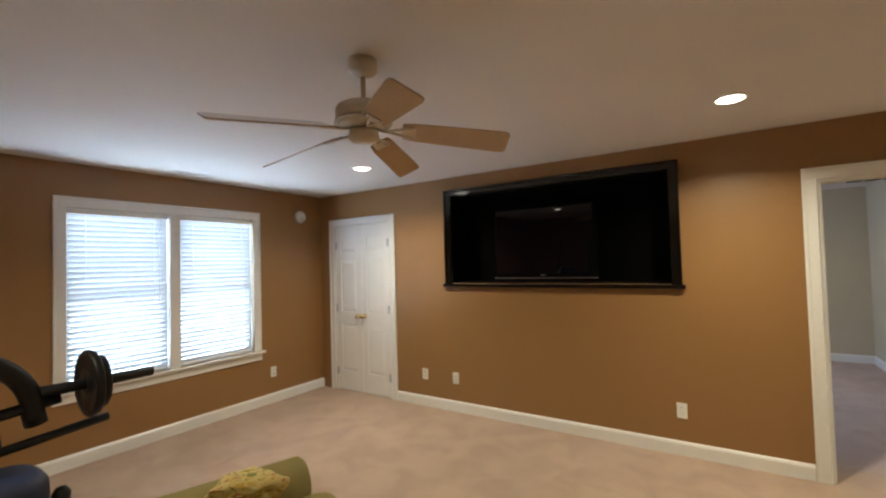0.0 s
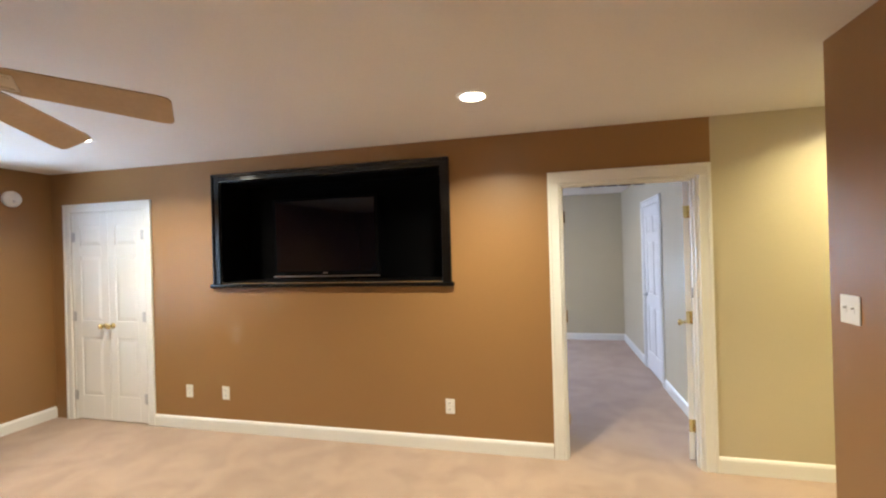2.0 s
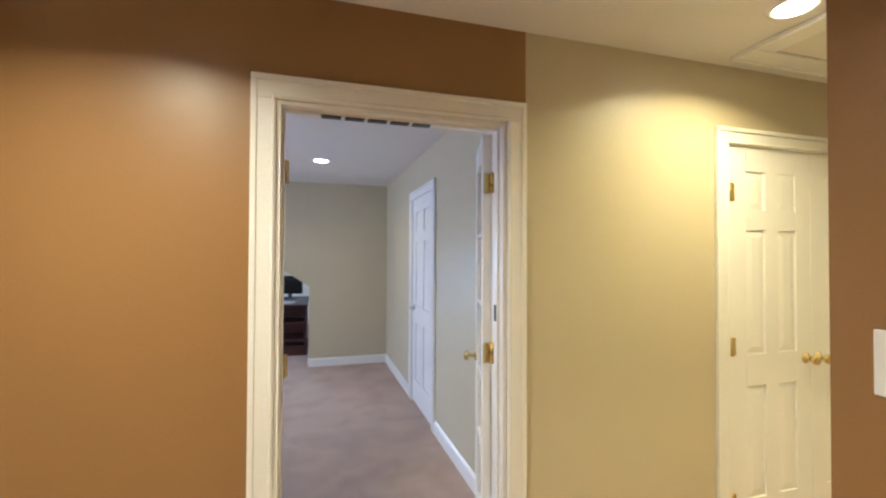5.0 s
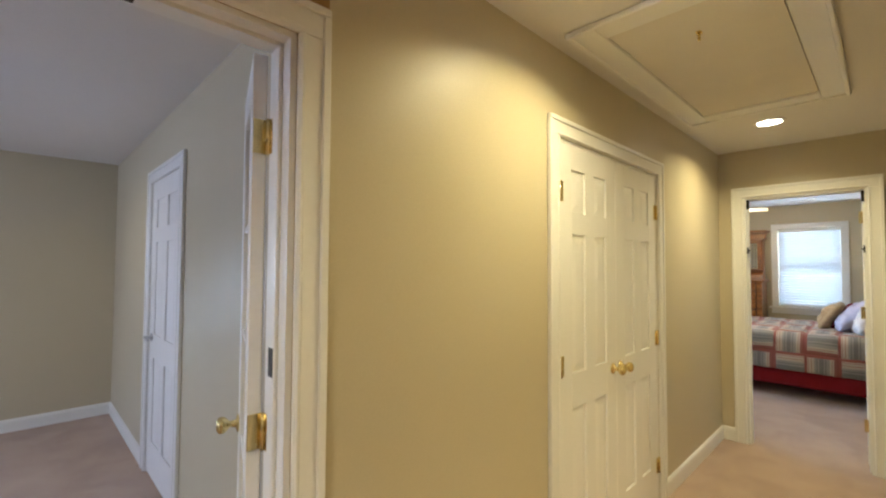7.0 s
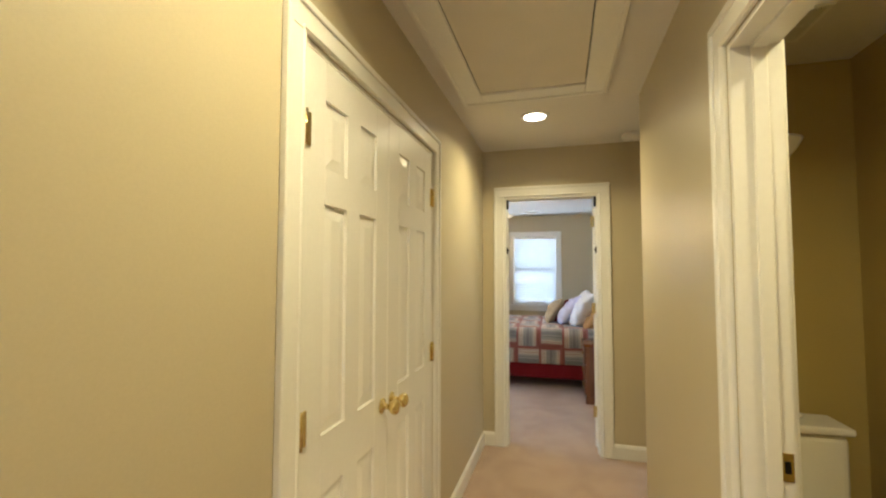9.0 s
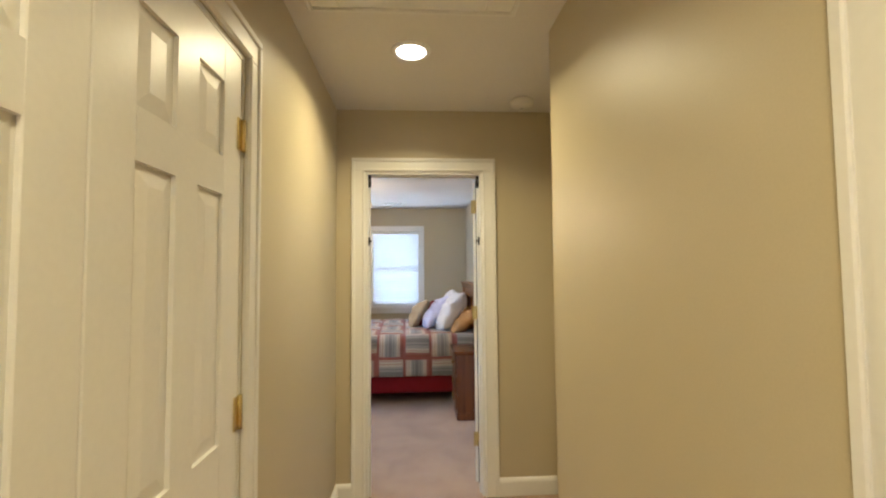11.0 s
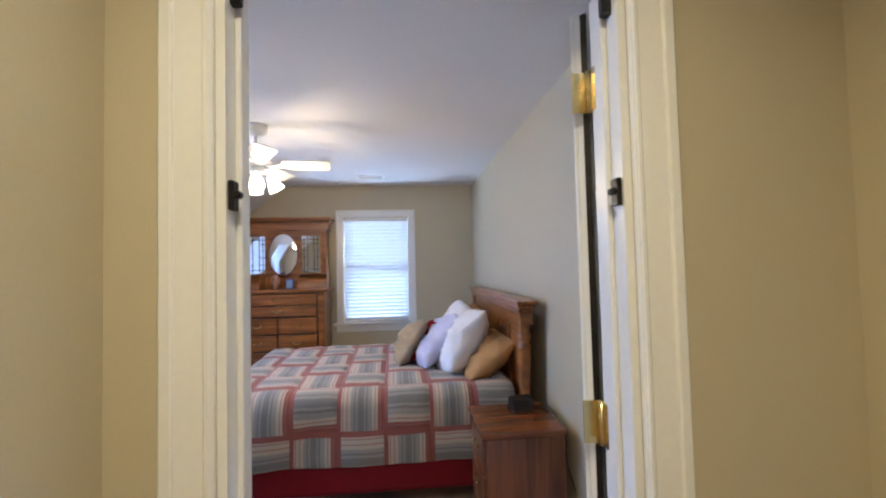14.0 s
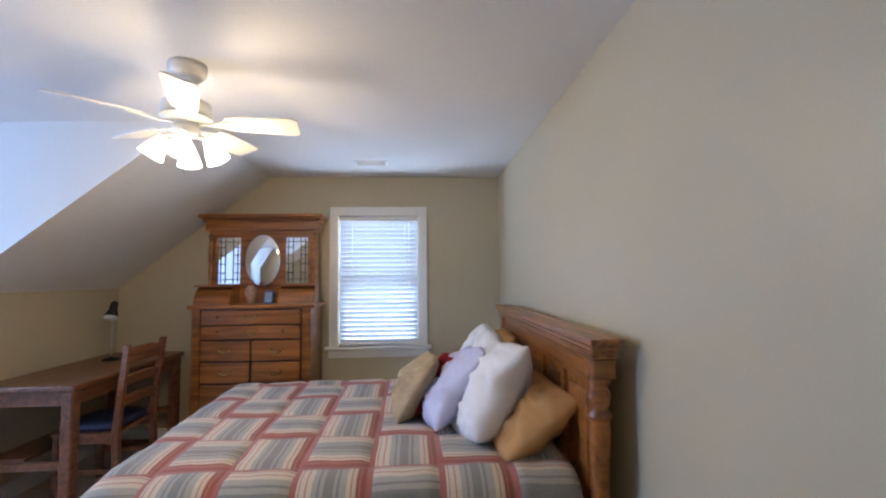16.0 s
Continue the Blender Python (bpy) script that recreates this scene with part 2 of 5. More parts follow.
GOLD_CLOTH = mat("gold_cotton", (0.44, 0.25, 0.10), 0.85, var=0.10, scale=8, fine=250, bump=0.3, spec=0.15)
TAN_CLOTH = mat("tan_tapestry", (0.38, 0.29, 0.18), 0.9, var=0.35, scale=14, fine=160, bump=0.4, spec=0.1)
OLIVE = mat("olive_chenille", (0.26, 0.215, 0.085), 0.9, var=0.12, scale=9, fine=300, bump=0.4, spec=0.1)
IRON = mat("black_iron", (0.012, 0.012, 0.013), 0.45, 0.4, var=0.25, scale=14, fine=90, bump=0.25)
NAVY = mat("navy_vinyl", (0.012, 0.02, 0.06), 0.5, var=0.2, scale=12, fine=150, bump=0.2)
MIRROR = mat("mirror_silver", (0.9, 0.9, 0.9), 0.02, 1.0, var=0.0, bump=0.0)
CORAL = mat("coral_quilt", (0.62, 0.23, 0.13), 0.9, var=0.45, scale=7, fine=60, bump=0.5, spec=0.1)
PORCELAIN = mat("porcelain", (0.80, 0.78, 0.70), 0.12, var=0.02, bump=0.0, coat=0.3)
LEAD = mat("lead_came", (0.10, 0.10, 0.10), 0.5, 0.6)
VENT_GREY = mat("vent_shadow", (0.08, 0.08, 0.08), 0.7)
HATCH = mat("hatch_board", (0.70, 0.66, 0.58), 0.7, var=0.04, bump=0.1)

# ---------------------------------------------------------------- mesh tools
def box(bm, x0, x1, y0, y1, z0, z1, bevel=0.0, seg=1):
    r = bmesh.ops.create_cube(bm, size=1, matrix=Matrix.LocRotScale(((x0 + x1) / 2, (y0 + y1) / 2, (z0 + z1) / 2), None, (abs(x1 - x0), abs(y1 - y0), abs(z1 - z0))))
    if bevel:
        es = list({e for v in r["verts"] for e in v.link_edges})
        bmesh.ops.bevel(bm, geom=es, offset=bevel, segments=seg, affect="EDGES", profile=0.5)


def lathe(bm, profile, n=20, cx=0, cy=0, m=None):
    """A turned solid from (radius, z) pairs."""
    rings = []
    for r, z in profile:
        ring = []
        for k in range(n):
            a = 2 * math.pi * k / n
            v = Vector((cx + r * math.cos(a), cy + r * math.sin(a), z))
            ring.append(bm.verts.new(m @ v if m else v))
        rings.append(ring)
    for a, b in zip(rings, rings[1:]):
        for k in range(n):
            bm.faces.new((a[k], a[(k + 1) % n], b[(k + 1) % n], b[k])).smooth = True
    bm.faces.new(reversed(rings[0]))
    bm.faces.new(rings[-1])


def tube(bm, points, r, n=10):
    """A round bar along points."""
    pts = [Vector(p) for p in points]
    rings = []
    for i, p in enumerate(pts):
        d = (pts[min(i + 1, len(pts) - 1)] - pts[max(i - 1, 0)]).normalized()
        q = d.to_track_quat("Z", "Y")
        rings.append([bm.verts.new(p + q @ Vector((r * math.cos(2 * math.pi * k / n), r * math.sin(2 * math.pi * k / n), 0))) for k in range(n)])
    for a, b in zip(rings, rings[1:]):
        for k in range(n):
            bm.faces.new((a[k], a[(k + 1) % n], b[(k + 1) % n], b[k])).smooth = True
    bm.faces.new(reversed(rings[0]))
    bm.faces.new(rings[-1])


def prism(bm, poly, axis, lo, hi):
    """A solid whose outline poly lies across an axis, from lo to hi."""
    def at(p, d):
        return {"x": (d, p[0], p[1]), "y": (p[0], d, p[1]), "z": (p[0], p[1], d)}[axis]
    a = [bm.verts.new(at(p, lo)) for p in poly]
    b = [bm.verts.new(at(p, hi)) for p in poly]
    n = len(poly)
    bm.faces.new(a)
    bm.faces.new(list(reversed(b)))
    for k in range(n):
        bm.faces.new((a[k], b[k], b[(k + 1) % n], a[(k + 1) % n]))
    bmesh.ops.recalc_face_normals(bm, faces=bm.faces[:])


def mesh_of(name, bm, *materials):
    me = bpy.data.meshes.new(name)
    bm.to_mesh(me)
    bm.free()
    for m in materials:
        me.materials.append(m)
    return me


def part(name, bm, material, parent, label="", m=None):
    ob = new(name, mesh_of(name, bm, material))
    ob.parent = parent
    if m is not None:
        ob.matrix_basis = m
    if label:
        ob["label"] = label
    return ob


def piece(name, mesh, parent, m):
    ob = new(name, mesh)
    ob.parent = parent
    ob.matrix_basis = m
    return ob


def bmnew():
    return bmesh.new()


def boxpart(name, material, parent, *b, bevel=0.0, seg=1, label="", m=None):
    bm = bmnew()
    box(bm, *b, bevel=bevel, seg=seg)
    return part(name, bm, material, parent, label, m)


def thing(name, m, label, category, group="", kind=""):
    ob = new(name)
    ob.empty_display_size = 0.1
    ob.matrix_basis = m
    return tagged(ob, label, category, group, kind)


def solid(name, material, *b, bevel=0.0, label="", category="", kind=""):
    bm = bmnew()
    box(bm, *b, bevel=bevel)
    return tagged(new(name, mesh_of(name, bm, material)), label, category, kind=kind)


# ---------------------------------------------------------------- structure
def wall(name, x0, x1, y0, y1, holes=(), z1=CEIL, paints=None, label="", z0=0.0):
    """A wall block with openings (a0, a1, z0, z1) along its long side; paints: face direction to paint."""
    bm = bmnew()
    along_x = (x1 - x0) > (y1 - y0)
    a0, a1 = (x0, x1) if along_x else (y0, y1)

    def blk(p, q, lo, hi):
        if q - p > 1e-4 and hi - lo > 1e-4:
            box(bm, *((p, q, y0, y1) if along_x else (x0, x1, p, q)), lo, hi)
    at = a0
    for h0, h1, hz0, hz1 in sorted(holes):
        blk(at, h0, z0, z1)
        blk(h0, h1, z0, hz0)
        blk(h0, h1, hz1, z1)
        at = h1
    blk(at, a1, z0, z1)
    bm.normal_update()
    paints = paints or {}
    ms = [KHAKI, BROWN, BATH_PAINT, WHITE_CEIL]
    for f in bm.faces:
        n = f.normal
        d = ("+x" if n.x > 0 else "-x") if abs(n.x) > 0.7 else ("+y" if n.y > 0 else "-y") if abs(n.y) > 0.7 else "z"
        f.material_index = paints.get(d, paints.get("all", 0))
    return tagged(new(name, mesh_of(name, bm, *ms)), label or "smooth painted drywall wall", "wall", kind="structure")


D1 = (0.868, 1.785)
YN = 3.88
wall("wall_north", -4.20, 1.873, YN, 4.00, [(-3.83, -2.93, 0, 2.04), (-2.08, -0.03, 1.33, 2.24), (*D1, 0, 2.04)], paints={"-y": 1}, label="brown painted wall of the media room")
wall("wall_hall_north", 1.873, 5.65, YN, 4.00, [(3.00, 4.18, 0, 2.04)], label="khaki painted hallway wall")
wall("wall_west", -4.20, -4.08, -3.0, YN, [(1.27, 2.90, 0.62, 2.08)], paints={"+x": 1}, label="brown painted window wall")
wall("wall_south", -4.20, 2.09, -3.12, -3.0, paints={"+y": 1}, label="brown painted wall")
wall("wall_east", 1.97, 2.09, -3.0, 2.80, paints={"-x": 1}, label="brown painted wall ending at the hallway")
wall("wall_hall_south", 2.09, 4.70, 2.68, 2.80, [(2.62, 3.36, 0, 2.04)], paints={"-y": 2}, label="khaki painted hallway wall")
wall("wall_recess_side", 4.58, 4.70, 2.38, 2.68, label="khaki painted return wall")
wall("wall_recess", 4.70, 5.65, 2.38, 2.50, [(4.86, 5.455, 0, 2.04)], label="khaki painted wall of the hallway recess")
wall("wall_hall_end", 5.65, 5.77, 2.40, 6.22, [(2.955, 3.70, 0, 2.04)], label="khaki painted wall at the hallway's end")
wall("wall_bed_right", 5.77, 10.19, 2.42, 2.545, label="khaki painted bedroom wall behind the bed")
wall("wall_bed_far", 10.07, 10.19, 2.545, 6.22, [(3.33, 4.09, 0.82, 2.06)], label="khaki painted bedroom window wall")
wall("wall_knee_east", 8.58, 10.07, 6.10, 6.22, z1=1.39, label="low khaki knee wall under the slope")
wall("wall_knee_west", 5.77, 6.52, 6.10, 6.22, z1=1.39, label="low khaki knee wall under the slope")
wall("wall_dormer_front", 6.40, 8.70, 7.45, 7.57, [(7.0, 8.1, 0.95, 2.05)], label="khaki dormer wall with a window")
# dormer cheeks: white above the slope line
SL = (2.44 - 1.39) / (6.10 - 4.74)
for n, cx0, cx1 in (("wall_dormer_cheek_east", 8.58, 8.70), ("wall_dormer_cheek_west", 6.40, 6.52)):
    bm = bmnew()
    prism(bm, [(4.74, 2.44), (6.10, 1.39), (6.10, 0), (7.45, 0), (7.45, 2.44)], "x", cx0, cx1)
    tagged(new(n, mesh_of(n, bm, WHITE_CEIL)), "white painted dormer cheek wall", "wall", kind="structure")
for n, sx0, sx1 in (("ceiling_slope_east", 8.701, 10.07), ("ceiling_slope_west", 5.77, 6.399)):
    bm = bmnew()
    prism(bm, [(4.74, 2.44), (6.10, 1.39), (6.22, 1.39), (6.22, 1.50), (4.80, 2.60), (4.74, 2.60)], "x", sx0, sx1)
    tagged(new(n, mesh_of(n, bm, WHITE_CEIL)), "white sloping attic ceiling", "ceiling", kind="structure")
# office behind the french doors
wall("wall_office_east", 1.98, 2.10, 4.00, 8.20, [(5.76, 6.56, 0, 2.04)], label="khaki painted office wall")
wall("wall_office_west", -3.12, -3.00, 4.00, 8.20, [(5.5, 6.9, 0.85, 2.1)], label="khaki painted office wall")
bm = bmnew()
prism(bm, [(2.10, 0), (0.95, 0), (0.95, 1.06), (-1.12, 2.435), (-1.12, 2.44), (2.10, 2.44)], "y", 8.20, 8.32)
tagged(new("wall_office_far", mesh_of("wall_office_far", bm, KHAKI)), "khaki wall cut along the roof slope", "wall", kind="structure")
solid("wall_office_far_west", KHAKI, -3.0, -2.4, 8.20, 8.32, 0, CEIL, label="khaki painted wall", category="wall", kind="structure")
bm = bmnew()
prism(bm, [(0.95, 1.06), (-1.12, 2.44), (-1.12, 2.58), (1.07, 1.16), (1.07, 1.06)], "y", 8.32, 12.0)
tagged(new("ceiling_alcove_slope", mesh_of("ceiling_alcove_slope", bm, WHITE_CEIL)), "white sloping alcove ceiling", "ceiling", kind="structure")
wall("wall_alcove_knee", 0.95, 1.07, 8.32, 12.0, z1=1.06, paints={"all": 3, "+x": 3, "-x": 3, "+y": 3, "-y": 3}, label="low white knee wall")
wall("wall_alcove_back", -3.0, 0.95, 12.0, 12.12, [(-1.75, -0.65, 0.85, 1.95)], paints={"all": 3, "+x": 3, "-x": 3, "+y": 3, "-y": 3}, label="white alcove back wall")
wall("wall_alcove_west", -2.72, -2.60, 8.32, 12.0, paints={"all": 3, "+x": 3, "-x": 3, "+y": 3, "-y": 3}, label="white alcove wall")
# bathroom and guest room
wall("wall_bath_east", 4.50, 4.58, 1.90, 2.68, paints={"-x": 2}, label="olive gold bathroom wall")
wall("wall_bath_west", 2.09, 2.15, 1.90, 2.68, paints={"+x": 2}, label="olive gold bathroom wall")
wall("wall_bath_south", 2.09, 4.58, 1.78, 1.90, paints={"+y": 2}, label="olive gold bathroom wall")
wall("wall_guest_west", 4.62, 4.74, -1.72, 2.38, [(-0.55, 0.55, 0.9, 2.0)], label="khaki guest room wall")
wall("wall_guest_north", 5.77, 11.2, 2.30, 2.42, label="khaki guest room wall")
wall("wall_guest_east", 11.2, 11.32, -1.84, 2.42, label="khaki guest room wall")
wall("wall_guest_knee", 4.62, 11.2, -1.84, -1.72, z1=1.52, paints={"+y": 3}, label="low pale knee wall in the guest room")
bm = bmnew()
prism(bm, [(-1.72, 1.52), (-0.35, 2.44), (-0.35, 2.58), (-1.84, 1.60), (-1.84, 1.52)], "x", 4.62, 11.3)
tagged(new("ceiling_guest_slope", mesh_of("ceiling_guest_slope", bm, WHITE_CEIL)), "white sloping ceiling of the guest room", "ceiling", kind="structure")

# floor of one carpet through all rooms
bm = bmnew()
box(bm, -4.3, 11.4, -3.2, 12.2, -0.12, 0.0)
tagged(new("floor", mesh_of("floor", bm, CARPET)), "beige cut-pile carpet with footmarks and vacuum streaks", "floor", kind="structure")


def ceiling(name, x0, x1, y0, y1, label="flat white painted drywall ceiling"):
    solid(name, WHITE_CEIL, x0, x1, y0, y1, CEIL, CEIL + 0.12, label=label, category="ceiling", kind="structure")


ceiling("ceiling_media", -4.2, 2.09, -3.12, 4.0)
ceiling("ceiling_hall_west", 2.09, 3.02, 2.68, 4.0)
ceiling("ceiling_hall_mid_north", 3.02, 4.46, 3.70, 4.0)
ceiling("ceiling_hall_mid_south", 3.02, 4.46, 2.68, 3.08)
ceiling("ceiling_hall_east", 4.46, 5.77, 2.38, 4.0)
ceiling("ceiling_bedroom", 5.77, 10.19, 2.42, 4.74)
ceiling("ceiling_bath", 2.09, 4.62, 1.78, 2.68)
ceiling("ceiling_guest", 4.62, 11.32, -0.35, 2.38)
ceiling("ceiling_office", -3.12, 2.10, 4.0, 8.32)
ceiling("ceiling_alcove", -2.72, -1.12, 8.32, 12.12)
bm = bmnew()
prism(bm, [(4.74, 2.44), (7.57, 2.40), (7.57, 2.60), (4.74, 2.60)], "x", 6.40, 8.70)
tagged(new("ceiling_dormer", mesh_of("ceiling_dormer", bm, WHITE_CEIL)), "white dormer ceiling", "ceiling", kind="structure")
solid("closet_back", KHAKI, -4.2, -2.6, 4.30, 4.36, 0, CEIL, label="plain closet back wall", category="wall", kind="structure")


def base(name, p, q, normal):
    """A baseboard with a moulded top, from p to q, on the wall whose face looks along normal."""
    p, q, n = Vector((*p, 0)), Vector((*q, 0)), Vector((*normal, 0))
    bm = bmnew()
    prof = [(0, 0), (0.014, 0), (0.014, 0.085), (0.010, 0.097), (0.005, 0.104), (0, 0.11)]
    rings = [[bm.verts.new(c + n * d + Vector((0, 0, z + 0.001))) for d, z in prof] for c in (p, q)]
    k = len(prof)
    for i in range(k):
        bm.faces.new((rings[0][i], rings[1][i], rings[1][(i + 1) % k], rings[0][(i + 1) % k]))
    bm.faces.new(rings[0])
    bm.faces.new(list(reversed(rings[1])))
    bmesh.ops.recalc_face_normals(bm, faces=bm.faces[:])
    tagged(new(name, mesh_of(name, bm, TRIM)), "white painted wooden baseboard", "baseboard", kind="structure")


for p, q, n in [((-4.08, -3), (-4.08, 3.88), (1, 0)), ((-2.845, YN), (0.78, YN), (0, -1)), ((1.873, YN), (2.91, YN), (0, -1)), ((4.265, YN), (5.65, YN), (0, -1)),
                ((1.97, -3), (1.97, 2.80), (-1, 0)), ((2.09, 2.80), (2.535, 2.80), (0, 1)), ((3.445, 2.80), (4.70, 2.80), (0, 1)), ((4.70, 2.50), (4.70, 2.80), (1, 0)),
                ((5.65, 3.786), (5.65, 3.88), (-1, 0)), ((5.65, 2.50), (5.65, 2.87), (-1, 0)), ((5.77, 2.545), (10.07, 2.545), (0, 1)), ((10.07, 2.545), (10.07, 6.1), (-1, 0)),
                ((8.58, 6.10), (10.07, 6.10), (0, -1)), ((1.98, 4.0), (1.98, 5.675), (-1, 0)), ((1.98, 6.645), (1.98, 8.2), (-1, 0)), ((0.95, 8.20), (1.98, 8.20), (0, -1)),
                ((4.62, -1.72), (11.2, -1.72), (0, 1)), ((0.95, 8.32), (0.95, 12), (-1, 0)), ((4.5, 1.9), (4.5, 2.68), (-1, 0))]:
    base("baseboard", p, q, n)


# ---------------------------------------------------------------- doors
def casing(parent, w, h, y=0.0, sign=-1, name="casing"):
    """Moulded trim round an opening of w by h whose lower middle is the origin; sign: the side to which it stands proud."""
    bm = bmnew()
    c = 0.085
    for t0, t1, d in ((0.0, c - 0.002, 0.014), (c - 0.022, c, 0.021), (0.004, 0.016, 0.018)):
        ya, yb = sorted((y, y + sign * d))
        for s in (-1, 1):
            box(bm, *sorted((s * (w / 2 + t0), s * (w / 2 + t1))), ya, yb, 0, h + t0 - 0.0004 * (t0 > 0), bevel=0.003)
        box(bm, -w / 2 - t1, w / 2 + t1, ya, yb, h + t0, h + t1, bevel=0.003)
    return part(name, bm, TRIM, parent)


def jamb(parent, w, h, depth, stop=0.04):
    bm = bmnew()
    t = 0.016
    for s in (-1, 1):
        box(bm, *sorted((s * (w / 2 - t), s * w / 2)), 0.001, depth - 0.001, 0, h)
        box(bm, *sorted((s * (w / 2 - t - 0.011), s * (w / 2 - t))), stop, stop + 0.035, 0, h - t, bevel=0.002)
    box(bm, -w / 2 + t, w / 2 - t, 0.001, depth - 0.001, h - t, h)
    box(bm, -w / 2 + t, w / 2 - t, stop, stop + 0.035, h - t - 0.011, h - t)
    return part("jamb", bm, TRIM, parent)


def hinge(parent, x, y, z, dx=1, finish=None):
    """A brass butt hinge: barrel and two leaves with screws."""
    bm = bmnew()
    lathe(bm, [(0.007, z - 0.047), (0.007, z + 0.047)], 10, x, y)
    box(bm, *sorted((x, x + dx * 0.030)), y + 0.002, y + 0.006, z - 0.045, z + 0.045)
    box(bm, x - 0.003, x + 0.003, y, y + 0.034, z - 0.045, z + 0.045)
    return part("hinge", bm, finish or BRASS, parent, "painted hinge" if finish else "polished brass hinge")


def knob(parent, x, y, z, s=-1, name="door_knob"):
    m = pose(x, y, z, 90 if s < 0 else -90, 0, 0)
    bm = bmnew()
    lathe(bm, [(0.028, 0.0), (0.028, 0.005), (0.012, 0.010), (0.010, 0.028), (0.020, 0.036), (0.027, 0.047), (0.026, 0.058), (0.016, 0.066), (0.004, 0.068)], 18, m=m)
    return part(name, bm, BRASS, parent, "polished brass knob")


def panel_leaf(parent, x0, w, h, cols=1, name="leaf", m=None, thick=0.035):
    """A moulded panel door leaf: slab, stiles and rails, and a raised panel in each field. Front at y=0."""
    root = part(name, (lambda b: (box(b, x0, x0 + w, 0.010, thick - 0.010, 0, h), b)[1])(bmnew()), DOOR, parent, m=m)
    st = 0.085 if w < 0.56 else 0.11
    rails = [(0, 0.23), (0.80, 0.96), (1.60, 1.70), (h - 0.115, h)]
    bm = bmnew()
    fw = (w - st * (cols + 1) + (0.02 if cols > 1 else 0)) / cols
    xs = [x0 + st + i * (fw + st - 0.02) for i in range(cols)]
    for a, b in ((0, 0.0102), (thick - 0.0102, thick)):
        box(bm, x0, x0 + st, a, b, 0, h, bevel=0.002)
        box(bm, x0 + w - st, x0 + w, a, b, 0, h, bevel=0.002)
        if cols > 1:
            for (_, za), (zb, _) in zip(rails, rails[1:]):
                box(bm, xs[0] + fw, xs[1], a, b, za, zb)
        for z0, z1 in rails:
            box(bm, x0 + st, x0 + w - st, a, b, z0, z1)
    part("stiles_and_rails", bm, DOOR, root)
    for px in xs:
        for (z0, z1), (z2, z3) in zip(rails, rails[1:]):
            bm = bmnew()
            for yy, s in ((0.0102, 1), (thick - 0.0102, -1)):
                a0, a1, b0, b1 = px + 0.004, px + fw - 0.004, z1 + 0.004, z2 - 0.004
                g = 0.036
                o = [bm.verts.new(v) for v in ((a0, yy, b0), (a1, yy, b0), (a1, yy, b1), (a0, yy, b1))]
                i = [bm.verts.new(v) for v in ((a0 + g, yy - s * 0.008, b0 + g), (a1 - g, yy - s * 0.008, b0 + g), (a1 - g, yy - s * 0.008, b1 - g), (a0 + g, yy - s * 0.008, b1 - g))]
                for k in range(4):
                    bm.faces.new((o[k], o[(k + 1) % 4], i[(k + 1) % 4], i[k]))
                bm.faces.new(i)
            bmesh.ops.recalc_face_normals(bm, faces=bm.faces[:])
            part("panel", bm, DOOR, root)
    return root


def closet_doors(name, m, w, cols, label, finish=None):
    d = thing(name, m, label, "door", kind="structure")
    casing(d, w, 2.04)
    jamb(d, w, 2.04, 0.118)
    half = w / 2 - 0.019
    for s in (-1, 1):
        panel_leaf(d, -half - 0.001 if s < 0 else 0.002, half, 2.015, cols, m=pose(0, 0.003, 0.012))
        for z in (0.24, 1.02, 1.80):
            hinge(d, s * (w / 2 - 0.016), -0.004, z, -s, finish)
        knob(d, s * 0.045, 0.003, 0.93)
    # roller catches in the head
    bm = bmnew()
    for s in (-1, 1):
        box(bm, s * 0.06 - 0.02, s * 0.06 + 0.02, 0.006, 0.03, 2.020, 2.0235)
    part("catch", bm, DARK_METAL, d)
    return d


closet_doors("door_1", pose(-3.38, YN, 0), 0.90, 1, "closed pair of white panelled closet doors with brass knobs", STEEL)
closet_doors("door_2", pose(3.59, YN, 0), 1.18, 2, "closed pair of white six-panel hallway closet doors")


def french_leaf(parent, m, w=0.43, h=2.01):
    """A glazed leaf: stiles, rails and five lights one above another, hinge edge at x=0."""
    t = 0.035
    st = 0.085
    bm = bmnew()
    box(bm, 0, st, 0, t, 0, h, bevel=0.002)
    box(bm, w - st, w, 0, t, 0, h, bevel=0.002)
    box(bm, st, w - st, 0, t, 0, 0.22)
    box(bm, st, w - st, 0, t, h - 0.11, h)
    root = part("leaf", bm, DOOR, parent, "glazed french door leaf standing open", m)
    n = 5
    ph = (h - 0.33) / n
    for i in range(n):
        z = 0.22 + i * ph
        boxpart("pane", GLASS, root, st, w - st, t / 2 - 0.002, t / 2 + 0.002, z + 0.008, z + ph - 0.008).visible_shadow = False
        if i:
            boxpart("muntin", DOOR, root, st, w - st, 0.004, t - 0.004, z - 0.011, z + 0.011, bevel=0.003)
    return root


